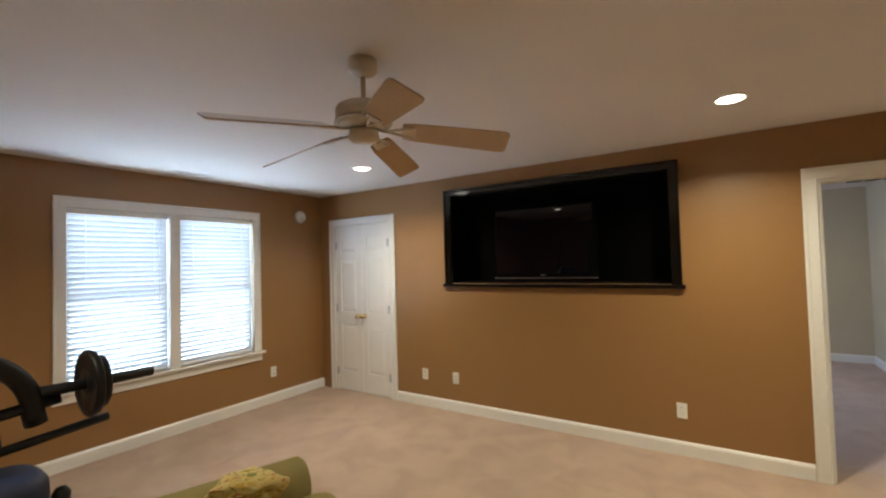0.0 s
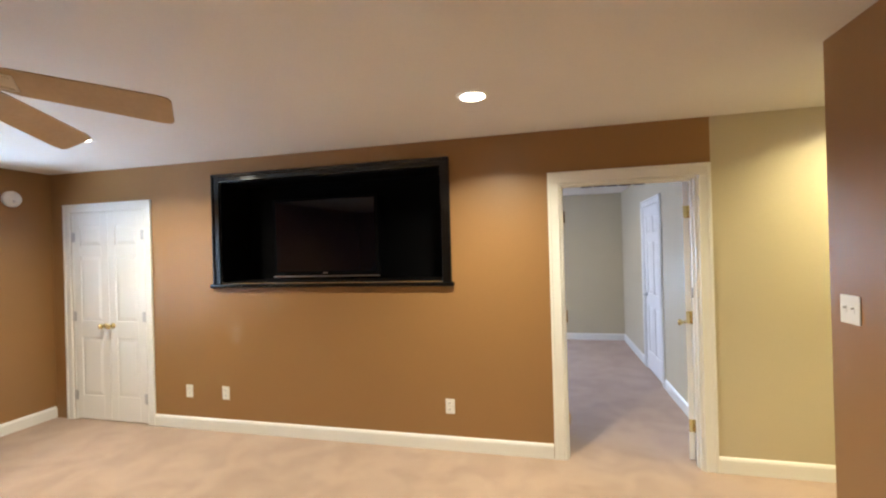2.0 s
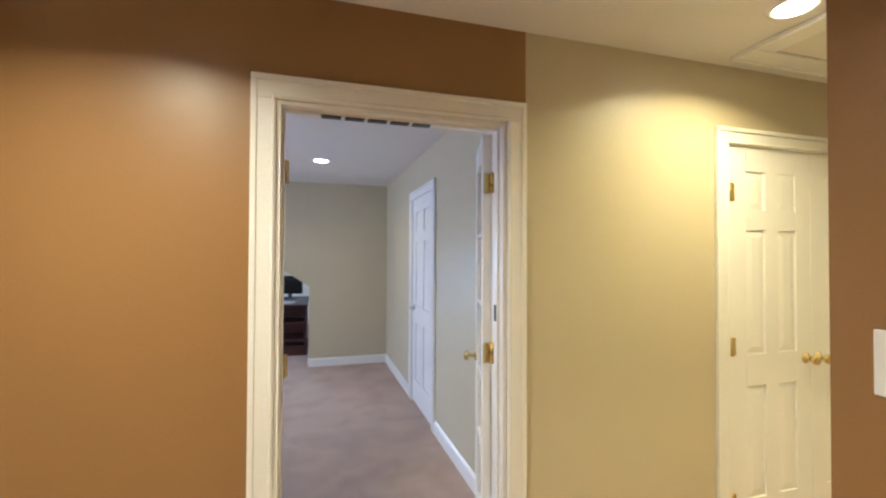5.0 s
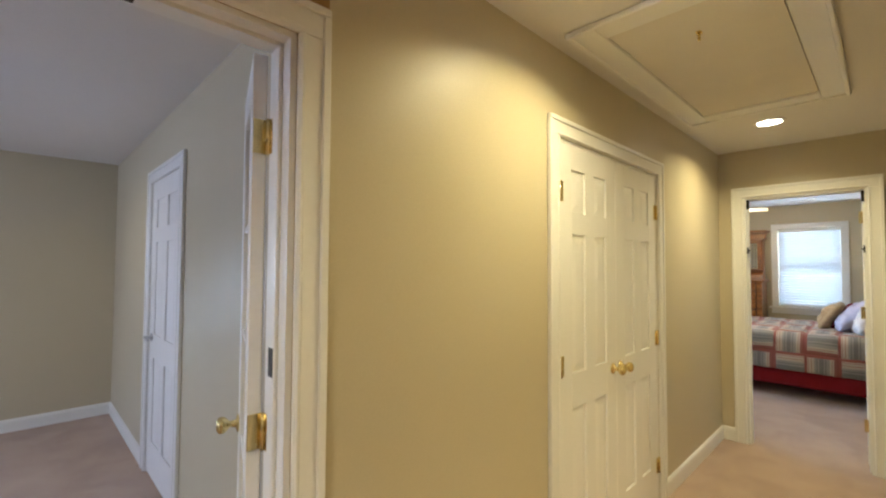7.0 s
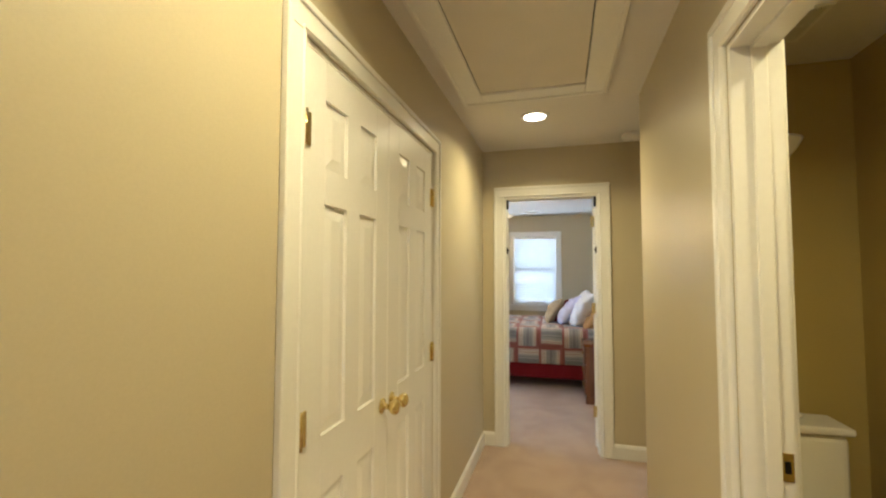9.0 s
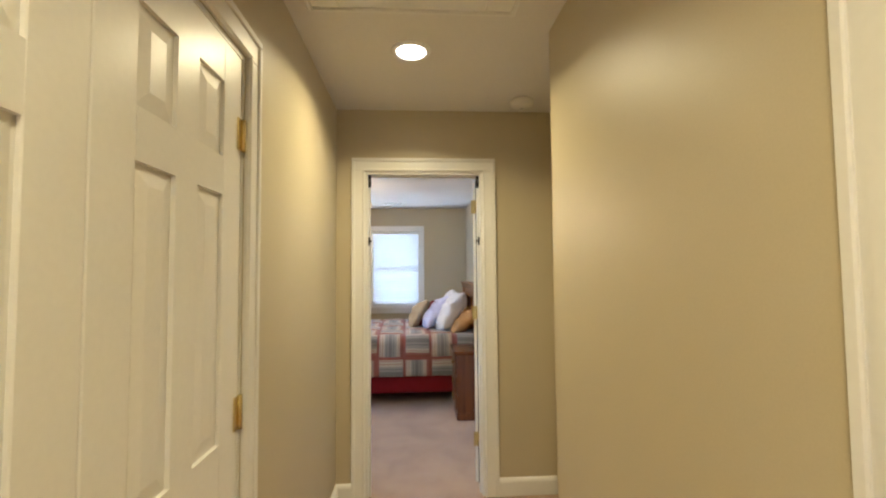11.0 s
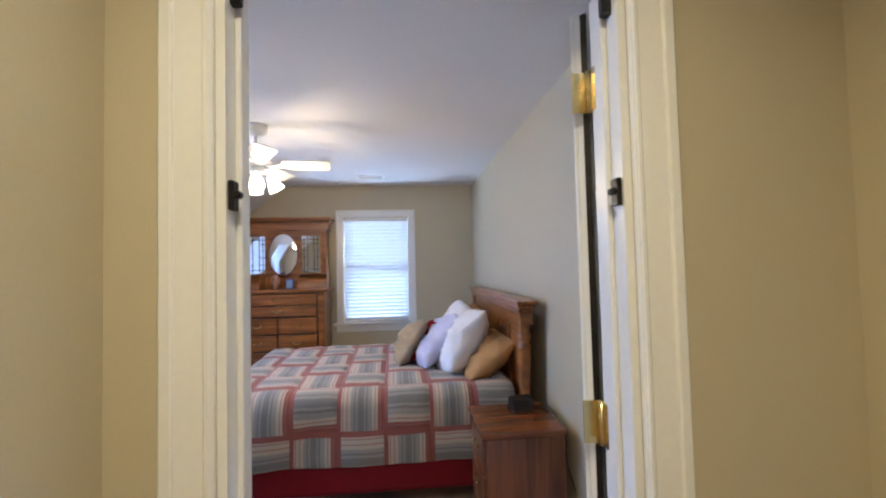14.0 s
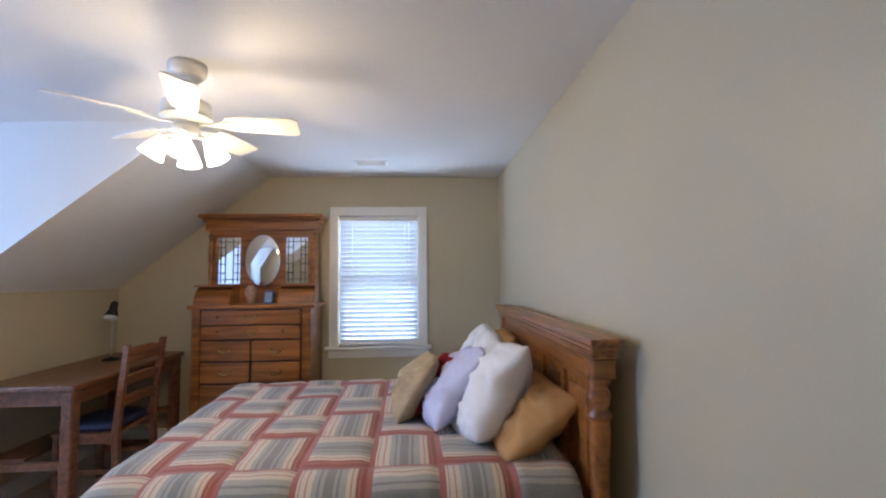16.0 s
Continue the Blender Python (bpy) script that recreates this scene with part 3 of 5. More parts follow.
d3 = thing("door_3", pose((D1[0] + D1[1]) / 2, YN, 0), "open double french doors in a white casing", "door", kind="structure")
W1 = D1[1] - D1[0]
casing(d3, W1, 2.04)
casing(d3, W1, 2.04, y=0.12, sign=1, name="casing_back")
jamb(d3, W1, 2.04, 0.118)
leaf_r = french_leaf(d3, pose(W1 / 2 - 0.020, 0.128, 0.012, 0, 0, 73))
leaf_l = french_leaf(d3, pose(-W1 / 2 + 0.018, 0.168, 0.012, 0, 0, 120))
for z in (0.26, 1.04, 1.80):
    for s in (-1, 1):
        bm = bmnew()
        lathe(bm, [(0.007, z - 0.047), (0.007, z + 0.047)], 10, s * (W1 / 2 - 0.020), 0.116)
        box(bm, *sorted((s * (W1 / 2 - 0.019), s * (W1 / 2 - 0.0155))), 0.082, 0.116, z - 0.045, z + 0.045)
        box(bm, *sorted((s * (W1 / 2 - (0.055 if s > 0 else 0.040)), s * (W1 / 2 - (0.022 if s > 0 else 0.010)))), 0.1235, 0.127, z - 0.045, z + 0.045)
        part("hinge", bm, BRASS, d3, "polished brass hinge")
knob(leaf_r, 0.375, 0.035, 0.93, 1)
knob(leaf_r, 0.375, 0.0, 0.93, -1)
bm = bmnew()
for i in range(5):
    box(bm, -0.30 + i * 0.09, -0.30 + i * 0.09 + 0.075, 0.040, 0.076, 2.0085, 2.0128)
part("head_catch", bm, DARK_METAL, d3, "dark slotted catch strip in the door head")
boxpart("strike", DARK_METAL, d3, W1 / 2 - 0.0285, W1 / 2 - 0.0265, 0.045, 0.07, 1.19, 1.26)

# door of the bedroom, hinged on the near jamb and folded back to the wall
d4 = thing("door_4", pose(5.65, 3.3275, 0, 0, 0, -90), "open white bedroom door in a moulded casing", "door", kind="structure")
W2 = 0.745
casing(d4, W2, 2.04)
casing(d4, W2, 2.04, y=0.12, sign=1, name="casing_back")
jamb(d4, W2, 2.04, 0.118, 0.045)
bl = panel_leaf(d4, 0, 0.69, 2.015, 2, m=pose(W2 / 2 - 0.010, 0.150, 0.012, 0, 0, 55.5))
# dark strip on the leaf stands for the shadowed gap beside the jamb
boxpart("edge_strip", DARK_METAL, bl, -0.0035, 0.0005, -0.002, 0.012, 0.0, 2.01, label="dark strip standing for the shaded gap at the hinge edge")
knob(bl, 0.63, 0.035, 0.93, 1)
knob(bl, 0.63, 0.0, 0.93, -1)
for z in (0.30, 1.125, 1.835):
    bm = bmnew()
    xh = W2 / 2 - 0.017
    lathe(bm, [(0.007, z - 0.047), (0.007, z + 0.047)], 10, xh, 0.128)
    box(bm, xh - 0.001, xh + 0.0015, 0.088, 0.126, z - 0.045, z + 0.045)
    box(bm, xh - 0.036, xh - 0.004, 0.135, 0.139, z - 0.045, z + 0.045)
    part("hinge", bm, BRASS, d4, "polished brass hinge")
for s in (-1, 1):
    x = s * (W2 / 2 - 0.022)
    rc = boxpart("roller_catch", DARK_METAL, d4, x - s * 0.001 - 0.005, x - s * 0.001 + 0.005, 0.002, 0.028, 1.570, 1.622, bevel=0.002)
    bm = bmnew()
    lathe(bm, [(0.004, -0.011), (0.007, -0.008), (0.007, 0.008), (0.004, 0.011)], 12, m=pose(x - s * 0.010, 0.012, 1.597, 90))
    part("roller", bm, DARK_METAL, rc)
    boxpart("top_bracket", DARK_METAL, d4, x - 0.012, x + 0.012, 0.02, 0.04, 1.945, 2.023, bevel=0.003)

# bathroom doorway
d5 = thing("door_5", pose(2.99, 2.80, 0, 0, 0, 180), "white moulded casing of the open bathroom doorway", "door", kind="structure")
casing(d5, 0.74, 2.04)
casing(d5, 0.74, 2.04, y=0.12, sign=1, name="casing_back")
jamb(d5, 0.74, 2.04, 0.118, 0.05)
boxpart("strike", BRASS, d5, -0.357, -0.3525, 0.085, 0.113, 0.90, 0.97, label="brass strike plate")
boxpart("strike_hole", DARK_METAL, d5, -0.3525, -0.3515, 0.093, 0.106, 0.92, 0.95)
# guest room doorway
d6 = thing("door_6", pose(5.1575, 2.50, 0, 0, 0, 180), "white moulded casing of the guest room doorway", "door", kind="structure")
casing(d6, 0.595, 2.04)
jamb(d6, 0.595, 2.04, 0.118, 0.05)
boxpart("strike", BRASS, d6, -0.2815, -0.278, 0.088, 0.116, 0.90, 0.97, label="brass strike plate")
# closet door in the office
d7 = thing("door_7", pose(1.98, 6.16, 0, 0, 0, -90), "closed white six-panel office closet door", "door", kind="structure")
casing(d7, 0.80, 2.04)
jamb(d7, 0.80, 2.04, 0.118)
panel_leaf(d7, -0.382, 0.764, 2.015, 2, m=pose(0, 0.003, 0.012))
bm = bmnew()
lathe(bm, [(0.027, 0.0), (0.027, 0.006), (0.011, 0.012), (0.010, 0.05), (0.004, 0.055)], 16, m=pose(-0.32, 0.003, 0.95, 90, 0, 0))
tube(bm, [(-0.325, -0.045, 0.95), (-0.28, -0.048, 0.951), (-0.23, -0.045, 0.948), (-0.205, -0.042, 0.945)], 0.008, 10)
part("lever_handle", bm, STEEL, d7, "satin steel lever handle")
for z in (0.26, 1.04, 1.80):
    hinge(d7, 0.384, -0.004, z, -1, STEEL)


# ---------------------------------------------------------------- windows
def window(name, m, units, h, z0, label, blinds=True, tilt=-60):
    """Sash windows side by side: units are (x0, x1); z0 the opening's bottom. Room side is -y."""
    win = thing(name, m, label, "window", kind="structure")
    x0, x1, z1 = units[0][0], units[-1][1], z0 + h
    bm = bmnew()
    c = 0.085
    for s0, s1, d in ((0, c - 0.002, 0.014), (c - 0.02, c, 0.02)):
        box(bm, x0 - s1, x0 - s0, -d, 0, z0, z1 + s0, bevel=0.003)
        box(bm, x1 + s0, x1 + s1, -d, 0, z0, z1 + s0, bevel=0.003)
        box(bm, x0 - s1, x1 + s1, -d, 0, z1 + s0, z1 + s1, bevel=0.003)
    for (a, b), (c2, d2) in zip(units, units[1:]):
        box(bm, b, c2, -0.014, 0.12, z0, z1, bevel=0.003)
    part("casing", bm, TRIM, win)
    boxpart("window_sill", TRIM, win, x0 - 0.12, x1 + 0.12, -0.05, 0.09, z0 - 0.028, z0, bevel=0.006, seg=2)
    boxpart("apron", TRIM, win, x0 - 0.09, x1 + 0.09, -0.016, 0, z0 - 0.105, z0 - 0.028, bevel=0.003)
    for a, b in units:
        bm = bmnew()
        f = 0.045
        mid = (z0 + z1) / 2
        for zz0, zz1, yy in ((z0, mid + 0.02, 0.075), (mid - 0.02, z1, 0.095)):
            box(bm, a, a + f, yy, yy + 0.02, zz0, zz1)
            box(bm, b - f, b, yy, yy + 0.02, zz0, zz1)
            box(bm, a + f, b - f, yy, yy + 0.02, zz0, zz0 + f)
            box(bm, a + f, b - f, yy, yy + 0.02, zz1 - f, zz1)
        part("window_frame", bm, TRIM, win)
        for zz0, zz1, yy in ((z0 + f, mid - 0.025, 0.083), (mid + 0.025, z1 - f, 0.103)):
            boxpart("pane", GLASS, win, a + f, b - f, yy, yy + 0.004, zz0, zz1).visible_shadow = False
        if not blinds:
            continue
        root = boxpart("blind", PLASTIC, win, a + 0.006, b - 0.006, 0.006, 0.05, z1 - 0.05, z1 - 0.004, bevel=0.004, label="white slatted venetian blind, lowered")
        bm = bmnew()
        hw, half = (b - a) / 2 - 0.010, 0.0245
        prof = [(-half, 0.0), (-half * 0.5, 0.0022), (0, 0.003), (half * 0.5, 0.0022), (half, 0.0)]
        rows = [[bm.verts.new((x, y, z)) for y, z in prof] + [bm.verts.new((x, y, z - 0.0025)) for y, z in reversed(prof)] for x in (-hw, hw)]
        k = len(rows[0])
        for i in range(k):
            bm.faces.new((rows[0][i], rows[1][i], rows[1][(i + 1) % k], rows[0][(i + 1) % k]))
        bm.faces.new(rows[0])
        bm.faces.new(list(reversed(rows[1])))
        bmesh.ops.recalc_face_normals(bm, faces=bm.faces[:])
        slat = mesh_of("slat", bm, BLIND)
        n = int((h - 0.09) / 0.042)
        for i in range(n):
            piece("slat", slat, root, pose((a + b) / 2, 0.030, z0 + 0.045 + i * (h - 0.112) / (n - 1), tilt + random.uniform(-2, 2), 0, random.uniform(-0.15, 0.15)))
        boxpart("bottom_rail", PLASTIC, root, a + 0.01, b - 0.01, 0.008, 0.048, z0 + 0.006, z0 + 0.024, bevel=0.004)
        for x in (a + 0.13, b - 0.13):
            bm = bmnew()
            tube(bm, [(x, 0.0035, z0 + 0.02), (x, 0.0035, z1 - 0.05)], 0.0012, 5)
            part("ladder_cord", bm, PLASTIC, root)
        bm = bmnew()
        tube(bm, [(b - 0.09, 0.0, z1 - 0.05), (b - 0.09, -0.004, z0 + h * 0.48)], 0.0018, 5)
        lathe(bm, [(0.003, z0 + h * 0.45), (0.006, z0 + h * 0.455), (0.003, z0 + h * 0.48)], 8, b - 0.09, -0.004)
        part("pull_cord", bm, PLASTIC, root)
    return win


window("window_1", pose(-4.08, 2.085, 0, 0, 0, 90), [(-0.815, -0.045), (0.045, 0.815)], 1.46, 0.62, "double white sash window with lowered slatted blinds")
window("window_2", pose(10.07, 3.71, 0, 0, 0, -90), [(-0.38, 0.38)], 1.24, 0.82, "white bedroom window with a lowered slatted blind")
window("window_3", pose(7.55, 7.45, 0), [(-0.55, 0.55)], 1.10, 0.95, "white dormer window", blinds=False)
window("window_4", pose(-3.0, 6.2, 0, 0, 0, 90), [(-0.7, 0.7)], 1.25, 0.85, "white office window", blinds=False)
window("window_5", pose(-1.2, 12.0, 0), [(-0.55, 0.55)], 1.10, 0.85, "white alcove window", blinds=False)
# window 6 is made up: an unseen opening for the guest room's fill light
window("window_6", pose(4.74, 0.0, 0, 0, 0, 90), [(-0.55, 0.55)], 1.10, 0.90, "small white guest room window, unseen and added to admit fill light", blinds=False)

# ---------------------------------------------------------------- ceiling fittings
# the bathroom fixture, last in the list, is added out of view to brighten it
for lx, ly, watts in DOWNLIGHTS:
    d = thing("recessed_light", pose(lx, ly, CEIL), "round recessed ceiling light with white trim, lit", "ceiling light", "recessed ceiling lights")
    bm = bmnew()
    lathe(bm, [(0.068, -0.001), (0.070, -0.008), (0.078, -0.010), (0.092, -0.005), (0.094, -0.0005)], 32)
    part("trim_ring", bm, PLASTIC, d)
    bm = bmnew()
    lathe(bm, [(0.02, -0.0145), (0.05, -0.0125), (0.067, -0.0075), (0.067, -0.0015)], 28)
    part("lens", bm, LAMP_GLOW, d, "glowing frosted lens")


def attic_hatch():
    h = thing("attic_hatch", pose(3.74, 3.39, CEIL), "white framed attic hatch with a panel in the hallway ceiling", "hatch", kind="structure")
    bm = bmnew()
    for x0, x1, y0, y1 in ((-0.80, 0.80, -0.39, -0.285), (-0.80, 0.80, 0.285, 0.39), (-0.80, -0.69, -0.285, 0.285), (0.69, 0.80, -0.285, 0.285)):
        box(bm, x0, x1, y0, y1, -0.018, -0.0005, bevel=0.004)
    for x0, x1, y0, y1 in ((-0.82, 0.82, -0.405, -0.385), (-0.82, 0.82, 0.385, 0.405), (-0.82, -0.80, -0.385, 0.385), (0.80, 0.82, -0.385, 0.385)):
        box(bm, x0, x1, y0, y1, -0.026, -0.0005, bevel=0.004)
    part("hatch_frame", bm, TRIM, h)
    boxpart("hatch_panel", HATCH, h, -0.685, 0.685, -0.280, 0.280, -0.008, 0.012)
    boxpart("hatch_cover", VENT_GREY, h, -0.72, 0.72, -0.31, 0.31, 0.03, 0.05)
    bm = bmnew()
    box(bm, -0.47, -0.44, -0.01, 0.01, -0.012, -0.008)
    tube(bm, [(-0.455, 0, -0.012), (-0.455, 0, -0.045)], 0.006, 8)
    part("pull_ring", bm, BRASS, h, "small brass pull")


attic_hatch()


def ceiling_vent(x, y, along_y, w=0.30):
    v = thing("ceiling_vent", pose(x, y, CEIL, 0, 0, 90 if along_y else 0), "small white slatted air vent in the ceiling", "vent")
    boxpart("backing", VENT_GREY, v, -w / 2 + 0.01, w / 2 - 0.01, -0.05, 0.05, -0.003, -0.001)
    bm = bmnew()
    for a in (((-w / 2, w / 2, -0.07, -0.05)), ((-w / 2, w / 2, 0.05, 0.07)), ((-w / 2, -w / 2 + 0.02, -0.05, 0.05)), ((w / 2 - 0.02, w / 2, -0.05, 0.05)), ((-0.006, 0.006, -0.05, 0.05))):
        box(bm, *a, -0.008, -0.0005, bevel=0.002)
    part("frame", bm, PLASTIC, v)
    for i in range(6):
        boxpart("slat", PLASTIC, v, -w / 2 + 0.02, w / 2 - 0.02, -0.008, 0.008, -0.001, 0.001, m=pose(0, -0.042 + i * 0.0168, -0.006, 40))


ceiling_vent(-3.80, 2.08, True)
ceiling_vent(9.54, 3.72, True, 0.28)
ceiling_vent(4.10, 2.30, False, 0.28)


def disc_alarm(name, m, r, label, cat):
    a = thing(name, m, label, cat)
    bm = bmnew()
    lathe(bm, [(r, 0.001), (r, 0.02), (r * 0.93, 0.032), (r * 0.55, 0.036), (r * 0.5, 0.040), (0.005, 0.041)], 28)
    part("body", bm, PLASTIC, a)
    bm = bmnew()
    lathe(bm, [(r * 0.14, 0.038), (r * 0.14, 0.044), (0.002, 0.045)], 12, r * 0.3)
    part("test_button", bm, STEEL, a)


disc_alarm("smoke_detector", pose(5.46, 2.73, CEIL, 180), 0.07, "round white smoke detector on the hallway ceiling", "smoke detector")
disc_alarm("wall_speaker", pose(-4.08, 3.54, 2.16, 0, 90, 0), 0.075, "round white detector mounted on the brown wall", "smoke detector")


def wall_plate(name, m, w, h, kind, label):
    p = thing(name, m, label, "outlet" if kind == "outlet" else "switch", "wall plates")
    boxpart("plate", PLASTIC, p, -w / 2, w / 2, -0.006, -0.0005, -h / 2, h / 2, bevel=0.003, seg=2)
    if kind == "outlet":
        for s in (-1, 1):
            boxpart("socket", PLASTIC, p, -0.017, 0.017, -0.009, -0.005, s * 0.024 - 0.014, s * 0.024 + 0.014, bevel=0.003)
            bm = bmnew()
            for x in (-0.006, 0.006):
                box(bm, x - 0.0012, x + 0.0012, -0.0096, -0.0088, s * 0.024 - 0.003, s * 0.024 + 0.007)
            part("slot", bm, DARK_METAL, p)
    else:
        for x in (-0.023, 0.023):
            boxpart("collar", PLASTIC, p, x - 0.007, x + 0.007, -0.0075, -0.005, -0.014, 0.014)
            boxpart("toggle", PLASTIC, p, x - 0.004, x + 0.004, -0.018, -0.005, 0.002, 0.012, bevel=0.002)


for x in (-2.46, -2.07, -0.005):
    wall_plate("outlet", pose(x, YN, 0.345), 0.074, 0.118, "outlet", "white duplex outlet on the brown wall")
wall_plate("outlet", pose(-4.08, 3.14, 0.35, 0, 0, 90), 0.074, 0.118, "outlet", "white duplex outlet under the window")
wall_plate("outlet", pose(8.4, -1.72, 0.35, 0, 0, 180), 0.074, 0.118, "outlet", "white duplex outlet in the guest room")
wall_plate("light_switch", pose(1.97, 2.67, 1.285, 0, 0, -90), 0.118, 0.118, "switch", "white double toggle switch on the brown wall")


def ceiling_fan(m, rad, angle, drop, metal, blade_mat, label, lights, can, slim, pitch, droop):
    """A five-blade fan; can and slim scale the canopy and the motor."""
    f = thing("ceiling_fan", m, label, "ceiling fan")

    def turned(name, profile, k, n=28):
        bm = bmnew()
        lathe(bm, [(r * k, z) for r, z in profile], n)
        return part(name, bm, metal, f)
    turned("canopy", [(0.075, -0.0005), (0.076, -0.02), (0.074, -0.045), (0.058, -0.062), (0.03, -0.07), (0.016, -0.075)], can)
    bm = bmnew()
    tube(bm, [(0, 0, -0.07), (0, 0, -drop + 0.10)], 0.011, 12)
    part("downrod", bm, metal, f)
    turned("yoke", [(0.012, -drop + 0.15), (0.024, -drop + 0.145), (0.028, -drop + 0.11), (0.03, -drop + 0.10)], 1.0, 16)
    turned("motor_housing", [(0.03, -drop + 0.122), (0.095, -drop + 0.118), (0.120, -drop + 0.105), (0.127, -drop + 0.09), (0.127, -drop + 0.050), (0.115, -drop + 0.045), (0.115, -drop + 0.040), (0.105, -drop + 0.025), (0.06, -drop + 0.015), (0.02, -drop + 0.012)], slim, 32)
    turned("trim_band", [(0.125, -drop + 0.044), (0.132, -drop + 0.041), (0.132, -drop + 0.035), (0.11, -drop + 0.032)], slim, 32)
    turned("switch_housing", [(0.03, -drop + 0.012), (0.066, -drop + 0.005), (0.070, -drop - 0.03), (0.055, -drop - 0.045), (0.02, -drop - 0.052)], slim)
    outline = [(0.17, -0.046), (0.22, -0.055), (rad - 0.04, -0.066), (rad - 0.010, -0.062), (rad, -0.048), (rad, 0.048), (rad - 0.010, 0.062), (rad - 0.04, 0.066), (0.22, 0.055), (0.17, 0.046)]
    for i in range(5):
        bm = bmnew()
        prism(bm, outline, "z", -0.003, 0.003)
        b = part("blade", bm, blade_mat, f, m=pose(0, 0, -drop + 0.02, 0, 0, angle + 72 * i) @ pose(0, 0, 0, 0, droop, 0) @ pose(0, 0, 0, pitch, 0, 0))
        bm = bmnew()
        tube(bm, [(0.05, 0, -0.004), (0.10, 0, -0.012), (0.15, 0.016, -0.008), (0.215, 0.026, -0.007)], 0.006, 8)
        tube(bm, [(0.05, 0, -0.004), (0.10, 0, -0.012), (0.15, -0.016, -0.008), (0.215, -0.026, -0.007)], 0.006, 8)
        box(bm, 0.165, 0.225, -0.034, 0.034, -0.008, -0.0035, bevel=0.002)
        part("blade_arm", bm, metal, b)
    if lights:
        for i in range(4):
            a = radians(20 + 90 * i)
            d = Vector((math.cos(a), math.sin(a), 0))
            bm = bmnew()
            tube(bm, [d * 0.03 + Vector((0, 0, -drop - 0.04)), d * 0.07 + Vector((0, 0, -drop - 0.045)), d * 0.09 + Vector((0, 0, -drop - 0.065))], 0.010, 10)
            part("lamp_arm", bm, metal, f)
            tilt = Matrix.Translation(d * 0.085 + Vector((0, 0, -drop - 0.06))) @ Matrix.Rotation(radians(-30), 4, Vector((-d.y, d.x, 0)))
            bm = bmnew()
            lathe(bm, [(0.020, 0.0), (0.026, -0.02), (0.040, -0.055), (0.053, -0.100), (0.050, -0.100), (0.038, -0.055), (0.018, -0.02)], 20, m=tilt)
            part("glass_shade", bm, SHADE_GLOW, f, "lit frosted glass tulip shade")
        bm = bmnew()
        tube(bm, [(0.03, 0.02, -drop - 0.05), (0.03, 0.02, -drop - 0.20)], 0.0015, 6)
        part("pull_chain", bm, BRASS, f)
    return f


ceiling_fan(pose(-0.964, 1.407, CEIL), 0.635, 37.3, 0.315, FAN_CREAM, FAN_WOOD, "cream ceiling fan with five wooden blades at rest", False, 0.85, 0.95, -24, 6.5)
ceiling_fan(pose(7.86, 4.36, CEIL), 0.485, -11, 0.285, FAN_WHITE, FAN_WHITE, "white ceiling fan with lit frosted glass shades", True, 1.05, 0.80, -15, 0)
FAN_LAMP = bpy.data.lights.new("fan_bulbs", "POINT")
FAN_LAMP.energy, FAN_LAMP.color, FAN_LAMP.shadow_soft_size = 11, (1.0, 0.74, 0.38), 0.05
for fx, fy in ((0.17, 0.06), (-0.17, -0.06), (0.06, -0.17)):
    new("fan_bulb", FAN_LAMP).location = (7.86 + fx, 4.36 + fy, 1.985)


# ---------------------------------------------------------------- media room
def media_niche():
    """A black framed niche sunk in the wall, with a black sill."""
    n = thing("media_niche", pose(-1.055, YN, 0), "glossy black framed wall niche for a television", "niche", kind="structure")
    w, z0, z1 = 2.19, 1.292, 2.30
    bm = bmnew()
    for a in ((-w / 2, -w / 2 + 0.075, z0 + 0.03, z1), (w / 2 - 0.075, w / 2, z0 + 0.03, z1), (-w / 2 + 0.075, w / 2 - 0.075, z1 - 0.065, z1)):
        box(bm, a[0], a[1], -0.024, -0.0005, a[2], a[3], bevel=0.005, seg=2)
    for a in ((-w / 2, -w / 2 + 0.02, z0 + 0.03, z1), (w / 2 - 0.02, w / 2, z0 + 0.03, z1), (-w / 2, w / 2, z1 - 0.02, z1 + 0.004)):
        box(bm, a[0], a[1], -0.036, -0.02, a[2], a[3], bevel=0.004)
    part("frame", bm, BLACK_GLOSS, n)
    boxpart("ledge", BLACK_GLOSS, n, -w / 2 - 0.02, w / 2 + 0.02, -0.045, -0.0005, z0, z0 + 0.034, bevel=0.006, seg=2)
    bm = bmnew()
    x0, x1, a0, a1, d = -1.02, 1.02, 1.334, 2.236, 0.36
    box(bm, x0, x0 + 0.008, 0.0, d, a0, a1)
    box(bm, x1 - 0.008, x1, 0.0, d, a0, a1)
    box(bm, x0, x1, 0.001, d, a0 - 0.002, a0 + 0.006)
    box(bm, x0, x1, 0.001, d, a1 - 0.006, a1 + 0.002)
    box(bm, x0, x1, d, d + 0.02, a0, a1)
    part("lining", bm, BLACK_MATT, n, "dark lining of the niche")


media_niche()
tv = thing("television", pose(-1.165, 4.08, 1.3405, 0.75, 0, 0), "switched-off flat black television in the niche", "television")
boxpart("casing", BLACK_MATT, tv, -0.52, 0.52, 0.0, 0.07, 0.035, 0.735, bevel=0.008, seg=2)
boxpart("screen", SCREEN, tv, -0.485, 0.485, -0.003, 0.0, 0.075, 0.715)
boxpart("trim_strip", STEEL, tv, -0.52, 0.52, -0.006, 0.004, 0.026, 0.036, label="silver strip under the screen")
boxpart("badge", STEEL, tv, -0.025, 0.025, -0.003, 0.0, 0.055, 0.064)
